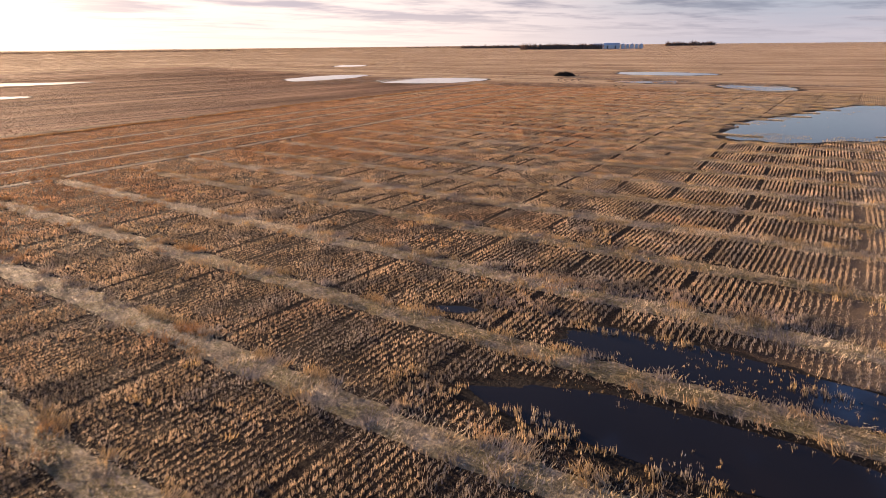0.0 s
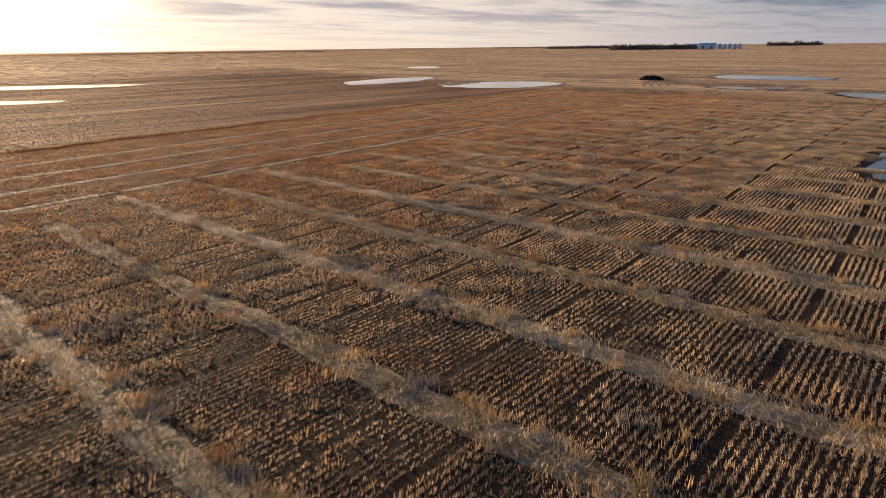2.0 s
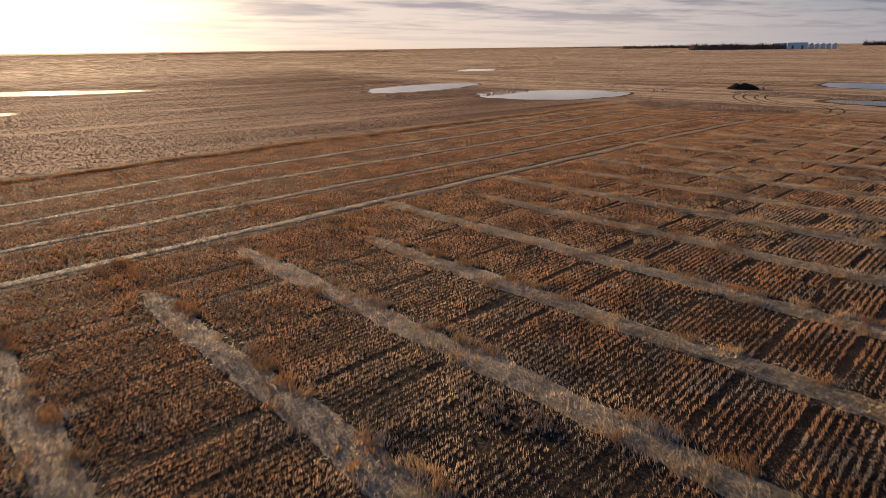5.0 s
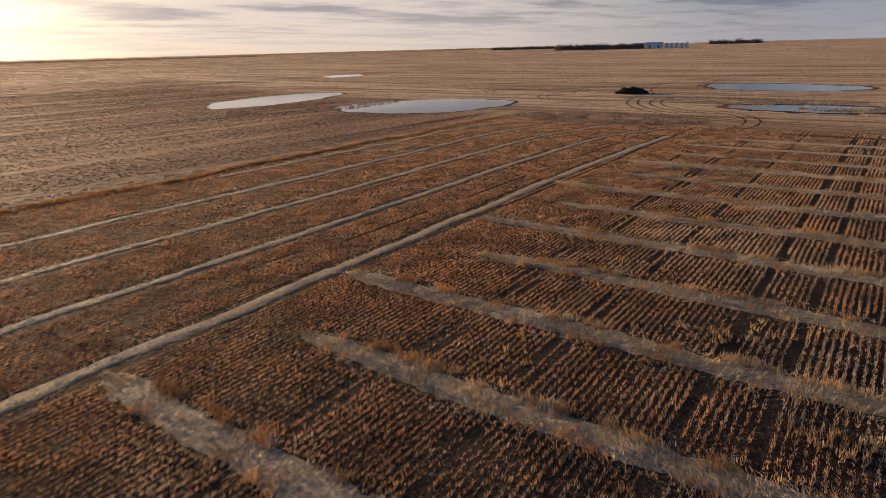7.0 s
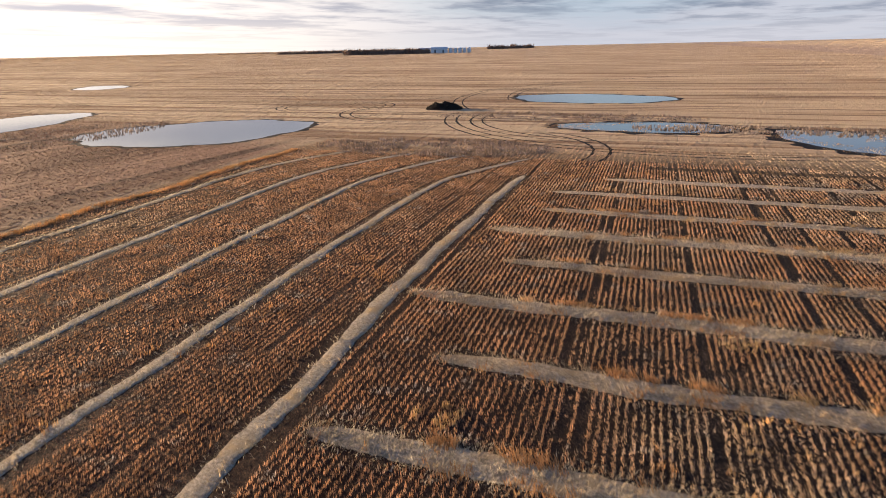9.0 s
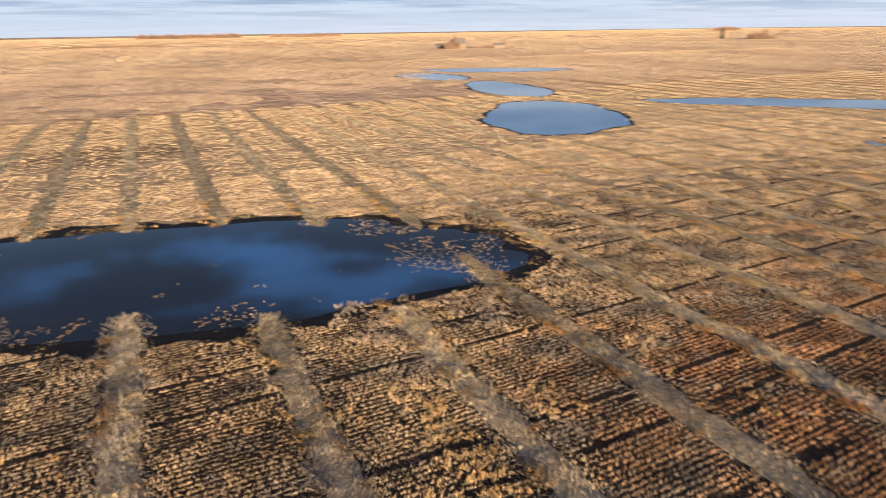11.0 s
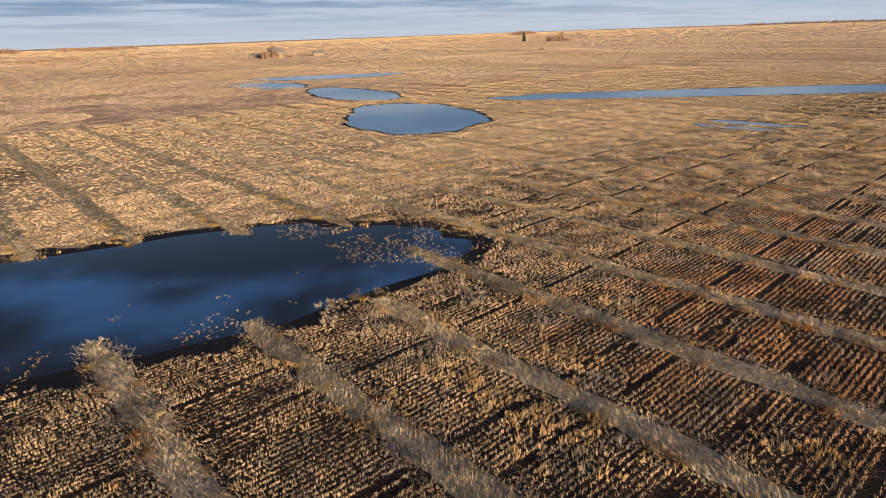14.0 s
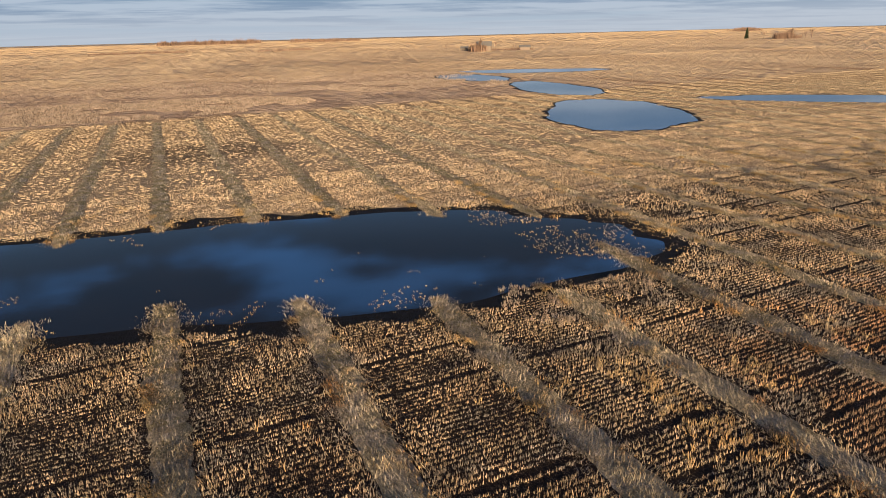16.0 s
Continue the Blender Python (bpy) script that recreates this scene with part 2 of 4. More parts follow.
def make_water():
    m, n = material("pond_water")
    pos = n.position()
    ripple = n.noise(pos, 2.2, 3.0)
    c = n.mix(n.noise(pos, 0.25, 3.0), (0.006, 0.007, 0.010), (0.020, 0.016, 0.014))
    p = n.tree.nodes.new("ShaderNodeBsdfPrincipled")
    n.put(p.inputs["Base Color"], c)
    n.put(p.inputs["Normal"], n.bump(ripple, 0.05, 0.02))
    p.inputs["Roughness"].default_value, p.inputs["IOR"].default_value = 0.04, 1.33
    n.put(n.tree.nodes.new("ShaderNodeOutputMaterial").inputs[0], p.outputs[0])
    return m


def make_mud():
    m, n = material("wet_mud")
    pos = n.position()
    c = n.mix(n.noise(pos, 1.5, 4.0), (0.004, 0.0035, 0.003), (0.015, 0.011, 0.009))
    return finish(m, n, c, n.math("MULTIPLY_ADD", n.noise(pos, 3.0, 3.0), 0.4, 0.55), n.bump(n.noise(pos, 7.0, 4.0), 0.9, 0.10), spec=0.12)


def make_plain(name, a, b, scale=2.0, rough=0.8, metal=0.0):
    m, n = material(name)
    pos = n.position()
    c = n.mix(n.noise(pos, scale, 4.0), a, b)
    m = finish(m, n, c, rough)
    m.node_tree.nodes["Principled BSDF"].inputs["Metallic"].default_value = metal
    return m


GROUND = make_ground()
STUBBLE = make_straw("stubble", (0.55, 0.31, 0.17), (0.68, 0.52, 0.35), (0.44, 0.39, 0.34), 0.045, 0.3, 0.6, 0.3)
STUBBLE_EAST = make_straw("stubble_east", (0.54, 0.34, 0.20), (0.67, 0.51, 0.33), (0.48, 0.41, 0.32), 0.045, 0.3, 0.7, 0.2, 0.4)
WEED = make_straw("dry_weeds", (0.56, 0.29, 0.11), (0.66, 0.46, 0.22), (0.48, 0.41, 0.30), 0.3)
LOOSE = make_straw("loose_straw", (0.58, 0.48, 0.33), (0.72, 0.60, 0.42), (0.72, 0.52, 0.28), 0.4, 0.35, 0.6, 0.3)
FAR_STRAW, shades = material("far_stubble")
lift = shades.math("MULTIPLY_ADD", shades.island(), 0.35, 0.5)
FAR_STRAW = finish(FAR_STRAW, shades, shades.vmath("MULTIPLY", far_land(shades, shades.position()), shades.combine(lift, lift, lift)), 0.75, None, 0.2, 0.2)
GOLD = make_straw("golden_weeds", (0.60, 0.40, 0.19), (0.70, 0.52, 0.29), (0.50, 0.43, 0.32), 0.3)
REED = make_straw("reeds", (0.32, 0.24, 0.19), (0.43, 0.34, 0.27), (0.38, 0.32, 0.29), 0.05)
MAT, WATER, MUD = make_mat(), make_water(), make_mud()
TWIG = make_plain("bare_twigs", (0.13, 0.085, 0.062), (0.27, 0.18, 0.135), 0.3)
NEEDLE = make_plain("spruce_green", (0.012, 0.022, 0.012), (0.04, 0.055, 0.025), 0.6)
HEAP = make_plain("rotting_straw", (0.012, 0.010, 0.009), (0.06, 0.045, 0.032), 1.2)
TIN = make_plain("galvanised_steel", (0.52, 0.55, 0.58), (0.70, 0.72, 0.74), 0.4, 0.45, 0.3)
WHITE = make_plain("white_siding", (0.62, 0.63, 0.63), (0.80, 0.80, 0.78), 0.5, 0.6)
PLANK = make_plain("weathered_boards", (0.13, 0.105, 0.09), (0.26, 0.21, 0.175), 1.0)
ROOFING = make_plain("grey_roofing", (0.10, 0.10, 0.10), (0.20, 0.19, 0.18), 0.6)

rng = np.random.default_rng(7)


# ---- mesh helpers ----
def mesh_of(name, verts, faces, mat, smooth=False):
    """A mesh from arrays; every face has the same number of corners."""
    me = bpy.data.meshes.new(name)
    verts, faces = np.asarray(verts, np.float32), np.asarray(faces, np.int32)
    count, corners = faces.shape
    me.vertices.add(len(verts))
    me.vertices.foreach_set("co", verts.ravel())
    me.loops.add(count * corners)
    me.loops.foreach_set("vertex_index", faces.ravel())
    me.polygons.add(count)
    me.polygons.foreach_set("loop_start", np.arange(0, count * corners, corners, dtype=np.int32))
    me.polygons.foreach_set("use_smooth", np.full(count, smooth))
    me.materials.append(mat)
    me.update(calc_edges=True)
    me.validate()
    return me


def blades(x, y, z, tall, wide, count, spread, lean, stretch=1.0, comb=None):
    """Tapered blades, count to a tuft, as loose triangles. tall, wide and spread: one value a tuft."""
    n = len(x)
    shape = (n, count)
    bx = x[:, None] + rng.normal(0, 1, shape) * spread[:, None]
    by = y[:, None] + rng.normal(0, stretch, shape) * spread[:, None]
    face, tip = rng.uniform(0, math.pi, shape), rng.uniform(0, 2 * math.pi, shape)
    if comb is not None:
        tip = comb[:, None] + rng.normal(0, 0.55, shape)
        face = tip + math.pi / 2
    h = tall[:, None] * rng.uniform(0.55, 1.1, shape)
    w = wide[:, None] * rng.uniform(0.6, 1.2, shape) / 2
    out = np.empty((n, count, 3, 3))
    foot = np.broadcast_to(np.asarray(z)[:, None] if np.ndim(z) else z, shape)
    out[..., 0, 0], out[..., 0, 1], out[..., 0, 2] = bx - w * np.cos(face), by - w * np.sin(face), foot - 0.01
    out[..., 1, 0], out[..., 1, 1], out[..., 1, 2] = bx + w * np.cos(face), by + w * np.sin(face), foot - 0.01
    off = h * lean * rng.uniform(0.1, 1.0, shape)
    out[..., 2, 0], out[..., 2, 1], out[..., 2, 2] = bx + off * np.cos(tip), by + off * np.sin(tip), foot + h
    return out.reshape(-1, 3)


def loose(name, verts, mat):
    return mesh_of(name, verts, np.arange(len(verts)).reshape(-1, 3), mat)


def rough(x, y, size, seed=0.0):
    """Cheap smooth noise about 0, within about 1 either way, for arrays."""
    x, y = np.asarray(x) / size, np.asarray(y) / size
    return (np.sin(1.7 * x + 2.3 * np.sin(0.9 * y + seed) + seed) * np.cos(1.3 * y - 1.9 * np.sin(0.7 * x - seed))
            + 0.5 * np.sin(3.9 * x + 2.1 * y + 2.0 * seed) * np.cos(3.1 * y - 1.1 * x + seed)) / 1.3


def stuff(name, verts, mat, label, category, parent=None):
    ob = new(name, loose(name, verts, mat))
    if parent:
        ob.parent = parent
        ob["kind"] = "stuff"
        return ob
    return tagged(ob, label, category, kind="stuff")


# ---- plan ----
def bend(y):
    """How far the seed rows have drifted along x at y."""
    y = np.asarray(y, float)
    s = np.clip((y + 10) / 60, 0, 1)
    return 0.25 * np.sin(y / 23.0) - SKEW * y + 2.4 * (1 - s * s * (3 - 2 * s))


# ponds: x, y, half length, half width, heading of the long axis, squareness, seed, width of the wet rim
MAIN = (53.4, 65.0, 27.5, 10.4, 81.0, 2.7, 1.0, 2.6)
PONDS = [MAIN]
PONDS += [
    (59.8, -24.8, 6.6, 1.5, 0.0, 2.8, 2.0, 0.35),
    (60.0, -29.9, 6.4, 1.6, 2.0, 2.6, 3.0, 0.8),
    (110.0, -5.8, 22.0, 12.2, 155.0, 2.1, 4.0, 0.8),
    (163.5, -25.5, 26.0, 8.0, 170.0, 2.0, 5.0, 1.0),
    (216.0, -26.6, 20.0, 9.5, 174.0, 2.0, 6.0, 1.0),
    (236.0, -60.0, 25.0, 13.0, 60.0, 2.0, 3.5, 1.0),
    (86.0, -74.6, 49.5, 9.5, 47.0, 2.2, 7.0, 1.2),
    (-71.0, 131.5, 19.0, 15.0, 75.0, 2.1, 8.0, 1.0),
    (-117.5, 131.0, 24.0, 10.5, 104.0, 2.1, 9.0, 1.0),
    (-22.0, 206.0, 17.8, 13.5, 172.0, 2.1, 10.0, 1.2),
    (-4.0, 150.8, 13.8, 6.0, 3.0, 2.0, 11.0, 2.0),
    (24.5, 138.2, 14.8, 7.8, 120.0, 2.0, 12.0, 2.0),
    (-186.0, 42.0, 32.0, 12.0, 58.0, 2.0, 13.0, 1.0),
    (-120.0, 14.0, 17.0, 6.5, 60.0, 2.0, 14.0, 1.0),
    (-212.0, 242.0, 9.0, 16.0, 45.0, 2.0, 15.0, 1.0),
    (13.0, -150.0, 8.0, 3.4, 90.0, 2.0, 16.0, 0.6),
    (48.6, -25.2, 0.9, 0.4, 20.0, 2.0, 18.0, 0.15),
    (0.4, -75.8, 5.5, 2.9, 99.0, 2.0, 17.0, 0.6),
]


def pond_depth(p, x, y):
    """Below 1 inside a pond, above 1 outside."""
    cx, cy, a, b, turn, power, seed, rim = p
    c, s = math.cos(radians(turn)), math.sin(radians(turn))
    dx, dy = np.asarray(x) - cx, np.asarray(y) - cy
    u, v = (dx * c + dy * s) / a, (-dx * s + dy * c) / b
    round_ = np.maximum((np.abs(u) ** power + np.abs(v) ** power) ** (1 / power), 1e-6)
    angle = np.arctan2(v, u)
    wob = 0.07 * np.sin(2 * angle + seed * 2.1) + 0.045 * np.sin(3 * angle + seed) + 0.03 * np.sin(5 * angle - seed) + 0.025 * np.sin(9 * angle + 3 * seed) + 0.012 * np.sin(17 * angle - 2 * seed) + 0.007 * np.sin(31 * angle + seed)
    return round_ / (1 + wob)


def dry(x, y, margin=0.0):
    """Whether places lie clear of all ponds."""
    ok = np.ones(np.shape(x), bool)
    for p in PONDS:
        d = pond_depth(p, x, y)
        ok &= (d - 1) / np.maximum(d, 0.01) * np.hypot(x - p[0], y - p[1]) > margin * min(1.0, 0.2 + p[7] / 3.0)
    return ok


def pond_sheet(name, p, z, grow, mat, jag=0.0):
    cx, cy, a, b, turn, power, seed, rim = p
    count, rings = 160, 6
    angle = np.linspace(0, 2 * math.pi, count, endpoint=False)
    c, s = math.cos(radians(turn)), math.sin(radians(turn))
    u, v = np.cos(angle), np.sin(angle)
    round_ = (np.abs(u) ** power + np.abs(v) ** power) ** (1 / power)
    wob = 0.07 * np.sin(2 * angle + seed * 2.1) + 0.045 * np.sin(3 * angle + seed) + 0.03 * np.sin(5 * angle - seed) + 0.025 * np.sin(9 * angle + 3 * seed) + 0.012 * np.sin(17 * angle - 2 * seed) + 0.007 * np.sin(31 * angle + seed)
    reach = (1 + wob) / round_
    verts = [(cx, cy, z)]
    for r in range(1, rings + 1):
        k = r / rings
        gx, gy = u * reach * a * k, v * reach * b * k
        if r == rings:
            far = np.hypot(gx, gy)
            push = grow * (1 + jag * np.sin(23 * angle + seed) * np.sin(7 * angle + 2 * seed))
            gx, gy = gx * (1 + push / far), gy * (1 + push / far)
        verts += list(zip(cx + gx * c - gy * s, cy + gx * s + gy * c, np.full(count, z)))
    tri = [(0, 1 + i, 1 + (i + 1) % count) for i in range(count)]
    quads = [(1 + r * count + i, 1 + (r + 1) * count + i, 1 + (r + 1) * count + (i + 1) % count, 1 + r * count + (i + 1) % count) for r in range(rings - 1) for i in range(count)]
    tris = tri + [t for q in quads for t in ((q[0], q[1], q[2]), (q[0], q[2], q[3]))]
    return new(name, mesh_of(name, verts, tris, mat))


# ---- ground, mud and water ----
def make_sheet():
    ring = np.r_[0, np.geomspace(20, 4800, 34)]
    count = 96
    verts, faces = [(30, 20, 0)], []
    for r in ring[1:]:
        for i in range(count):
            t = 2 * math.pi * i / count
            verts.append((30 + r * math.cos(t), 20 + r * math.sin(t), 0))
    for i in range(count):
        faces.append((0, 1 + i, 1 + (i + 1) % count))
    for k in range(len(ring) - 2):
        for i in range(count):
            a, b = 1 + k * count + i, 1 + k * count + (i + 1) % count
            faces += [(a, a + count, b + count), (a, b + count, b)]
    return tagged(new("ground", mesh_of("ground", verts, faces, GROUND)), "flat stubble fields of dark soil and pale straw to the horizon", "ground", kind="structure")


make_sheet()
for n_pond, spec in enumerate(PONDS):
    tagged(pond_sheet("mud", spec, 0.004, spec[7], MUD, 0.6), "black wet mud round a field pond", "mud", kind="structure")
    tagged(pond_sheet("water", spec, 0.012, 0.0, WATER), "still shallow pond water in the stubble field", "water", kind="structure")


# ---- windrows ----
FLOWN = ((64, -47), (44, -6), (25, 18), (10, 38), (6, 52), (10, 66), (28, 60))


def flown(x, y):
    """How far places lie from the middle of the field's best-seen stretch."""
    x, y = np.asarray(x, float), np.asarray(y, float)
    d = np.full(np.shape(x), 1e9)
    for (ax, ay), (bx, by) in zip(FLOWN, FLOWN[1:]):
        t = np.clip(((x - ax) * (bx - ax) + (y - ay) * (by - ay)) / ((bx - ax) ** 2 + (by - ay) ** 2), 0, 1)
        d = np.minimum(d, np.hypot(x - ax - t * (bx - ax), y - ay - t * (by - ay)))
    return d


def windrow(cx, cy, wide, tall, seed, label, density):
    """A low ridge of matted straw along a centre line, with loose straw on it."""
    cx, cy = np.asarray(cx), np.asarray(cy)
    tx, ty = np.gradient(cx), np.gradient(cy)
    size = np.hypot(tx, ty)
    nx, ny = -ty / size, tx / size
    across = np.linspace(-1, 1, 9)
    along = np.linspace(0, 1, len(cx))
    run = np.r_[0, np.cumsum(np.hypot(np.diff(cx), np.diff(cy)))]
    taper = np.clip(np.minimum(run, run[-1] - run) / 2.2, 0, 1) ** 0.5
    half = wide / 2 * (0.92 + 0.16 * rough(run, 0 * run, 2.3, seed) + 0.16 * rough(run, 0 * run, 0.7, seed + 2) + rng.uniform(-0.08, 0.08, len(run))) * (0.25 + 0.75 * taper)
    shift = 0.22 * rough(run, 0 * run, 6.0, seed + 1)
    px = cx[:, None] + nx[:, None] * (shift[:, None] + half[:, None] * across)
    py = cy[:, None] + ny[:, None] * (shift[:, None] + half[:, None] * across)
    lump = 0.75 + 0.35 * rough(px, py, 0.6, seed) + 0.3 * rough(px, py, 0.2, seed + 3) + rng.uniform(-0.25, 0.25, px.shape)
    pz = tall * (1 - across**2)[None, :] * lump * (0.2 + 0.8 * taper[:, None]) - 0.005 * np.abs(across)[None, :]
    pz = np.maximum(pz, 0.002) - 0.03 * (np.abs(across) > 0.99)[None, :]
    rows, cols = px.shape
    idx = np.arange(rows * cols).reshape(rows, cols)
    quads = np.stack([idx[:-1, :-1], idx[1:, :-1], idx[1:, 1:], idx[:-1, 1:]], -1).reshape(-1, 4)
    ridge = tagged(new("straw_windrow", mesh_of("straw_windrow", np.stack([px, py, pz], -1).reshape(-1, 3), quads, MAT, True)), label, "windrow", "straw windrows")
    count = int(min(run[-1], 84) * wide * density)
    i, s = rng.integers(0, rows - 1, count), np.clip(rng.normal(0, 0.72, count), -1.6, 1.6)
    x = cx[i] + nx[i] * (shift[i] + half[i] * s) + rng.normal(0, 0.15, count)
    y = cy[i] + ny[i] * (shift[i] + half[i] * s) + rng.normal(0, 0.15, count)
    z = tall * (1 - np.clip(s, -1, 1) ** 2) * 0.7 * (0.2 + 0.8 * taper[i])
    one = np.ones(count)
    laid = seed + 0.9 * rough(x, y, 1.5, seed) + 0.5 * rough(x, y, 0.5, seed + 1) + np.where(rng.random(count) < 0.2, rng.uniform(0, 6.3, count), 0)
    far_off = flown(x, y) > 42
    keep = ~far_off | (rng.random(count) < 0.25)
    x, y, z, laid = x[keep], y[keep], z[keep], laid[keep]
    wide_by = np.where(far_off[keep], 0.075, 0.034)
    one = np.ones(len(x))
    half_way = len(x) // 2
    flat_, up_ = slice(0, half_way), slice(half_way, None)
    v = [blades(x[flat_], y[flat_], z[flat_], 0.08 * one[flat_], wide_by[flat_], 2, 0.12 * one[flat_], 4.5, 1.0, laid[flat_]),
         blades(x[up_], y[up_], z[up_], 0.17 * one[up_], wide_by[up_], 2, 0.08 * one[up_], 1.6, 1.0, laid[up_])]
    stuff("loose_straw", np.concatenate(v), LOOSE, "", "", ridge)
    return ridge


NEAR_TIP = {6: 47.3, 7: 40.6, 8: 42.5, 9: 45.6, 10: 48.0, 11: 48.3, 12: 50.2}
FAR_TIP = {6: 54.5, 7: 58.0, 8: 61.7, 9: 62.8, 10: 63.4, 11: 62.4, 12: 62.6}
WEST_TIP = {-2: 5.7, -1: 1.9, 0: 4.7, 1: 1.4, 2: 5.5, 3: 2.1, 4: 5.8, 5: -0.6, 6: 2.9, 7: -0.8, 8: 3.6, 9: -0.5, 10: 2.2, 11: -1.6, 12: 2.1, 13: -0.5, 14: 2.0}
CLEAR, STARTS = [], {}
for k in range(-14, 17):
    y0 = STRIP * k
    west = WEST_TIP.get(k, 5.6 if k % 2 == 0 else 1.8) - SKEW * y0
    STARTS[k] = west + 0.5
    pieces = [(west, NEAR_TIP[k]), (FAR_TIP[k], 141.0)] if k in NEAR_TIP else [(west, 141.0)]
    for a, b in pieces:
        run_x = np.arange(a, b, 0.38)
        wet = ~dry(run_x, y0 + 0 * run_x, 0.3) if k not in NEAR_TIP and k != -4 else np.zeros(len(run_x), bool)
        dens = (84 if -6 <= k <= 13 else 22) if a < 50 else 26
        for x in np.split(run_x, np.flatnonzero(np.diff(wet.astype(int))) + 1):
            if len(x) < 8 or not dry(x[4:5], y0 + 0 * x[4:5], 0.2)[0] and k not in NEAR_TIP and k != -4:
                continue
            windrow(x, y0 + 0.0 * x, 1.75, 0.075, 0.7 * k + a, "long windrow of matted grey-gold straw across the stubble rows", dens)
for x0, y0, y1, turn_out in ((-2.3, -140, 108, 1.0), (-9.2, -140, 118, 6.0), (-16.3, -140, 119, 5.0), (-23.6, -140, 120, 6.0), (-31.0, 60, 119, 5.0)):
    y = np.arange(y0, y1, 0.35)
    x = x0 + bend(y) + turn_out * np.clip((y - 98) / 20, 0, 1) ** 2 + 0.3 * np.sin(y / 11.0 + x0)
    CLEAR.append((x, y))
    windrow(x, y, 1.0 if x0 < -3 else 1.2, 0.05, x0, "long windrow of matted grey-gold straw along the headland", 95)


# ---- standing stubble ----
def home_field(x, y):
    u = x - bend(y)
    return (u > -35) & (u < 148) & (y > -150) & (y < 128)


def west_field(x, y):
    return (x > -210) & (x - bend(y) < -36) & (y > -70) & (y < 150) & (y + 0.35 * x < 112)


def off_windrows(x, y):
    k = np.round(y / STRIP)
    begins = np.zeros(np.shape(k))
    for strip, at in STARTS.items():
        begins[k == strip] = at
    return (np.abs(y - STRIP * k) > 0.85 + 0.18 * rough(x, y, 1.1)) | (x < begins)


TRACKS = (-1.3, 7.5, 12.6, 17.7, 20.0, 24.4, 28.6, 31.1, 38.0, 46.6, 52.0, 59.1, 64.0, 69.2, 74.0, 80.1, 86.0, 91.5, 98.0, 104.0, 112.0, 121.0, 130.0)


def wheel_track(x, y):
    """Bare lines that wheels have pressed along the rows."""
    u = x - bend(y)
    bare = np.zeros(np.shape(u), bool)
    for at in TRACKS:
        bare |= np.abs(u - at) < 0.14 + 0.05 * rough(y, 0 * y, 3.0, at)
    return bare


def row_runs(x, y, length, tall, sway):
    """Short upright runs of stubble along the rows, with uneven tops."""
    turn = rng.normal(0, sway, len(x))
    dx, dy = -np.sin(turn) * length * 0.55, np.cos(turn) * length * 0.55
    a, b = tall * rng.uniform(0.5, 1.1, len(x)), tall * rng.uniform(0.5, 1.1, len(x))
    low = np.full(len(x), -0.01)
    foot, end = np.stack([x - dx, y - dy, low], -1), np.stack([x + dx, y + dy, low], -1)
    foot_top, end_top = np.stack([x - dx * 0.9, y - dy * 0.9, a], -1), np.stack([x + dx * 0.9, y + dy * 0.9, b], -1)
    return np.stack([foot, end, end_top, foot, end_top, foot_top], 1).reshape(-1, 3)


def field_tufts():
    """Stubble in seed rows over the part of the field that is flown over."""
    pitch = 0.287
    lane = np.arange(-34, 84, pitch)
    spot = np.arange(-44, 118, 0.116)
    gx, gy = np.meshgrid(lane, spot, indexing="ij")
    x = gx + bend(gy) + rng.normal(0, 1, gx.shape) * 0.022
    y = gy + rng.uniform(-0.08, 0.08, gx.shape)
    row = np.broadcast_to(np.arange(len(lane))[:, None], gx.shape).ravel()
    poor = rng.random(len(lane))
    x, y = x.ravel(), y.ravel()
    away = flown(x, y)
    near = rng.random(len(x)) < np.where(away < 24, 1.0, np.where(away < 44, 0.8, 0.62))
    x, y, away, row = x[near], y[near], away[near], row[near]
    thick = rough(x, y, 5.5, 2.0) * 0.5 + rough(x, y, 1.6, 5.0) * 0.5 + rough(x, y, 0.6, 1.0) * 0.2
    keep = rng.random(len(x)) < 0.92 + 0.40 * thick
    keep &= poor[row] + 0.10 * rough(41.3 * row, y, 6.0, 4.0) > 0.01
    keep &= ~wheel_track(x, y)
    keep &= (x - bend(y) < 0) | off_windrows(x, y)
    keep &= dry(x, y, 1.9 + 1.2 * rough(x, y, 2.6, 7.0))
    keep &= headland_clear(x, y)
    x, y, thick, away = x[keep], y[keep], thick[keep], away[keep]
    east = np.clip((x - bend(y) - 8) / 22, 0, 1)
    stand_up = np.clip(1.3 * rough(1.7 * x, y, 2.4, 11.0) + 0.6 * rough(x, y, 7.0, 3.0), -1, 1)
    tall = np.where(x - bend(y) < -4, 0.13, 0.15) + (0.025 + 0.035 * east) * stand_up + 0.035 * np.clip(thick, -1, 1) + rng.normal(0, 0.02, len(x))
    tall = np.maximum(tall, 0.05)
    v = []
    for a, b, wide, per in ((0, 24, 0.027, 6), (24, 44, 0.044, 4), (44, 999, 0.065, 3)):
        z = (away >= a) & (away < b)
        v.append(blades(x[z], y[z], 0.0, tall[z], np.full(z.sum(), wide), per, np.full(z.sum(), 0.036), 0.4, 1.6))
    stuff("stubble", np.concatenate(v), STUBBLE, "rows of cut russet and blond grain stubble in dark soil", "stubble")


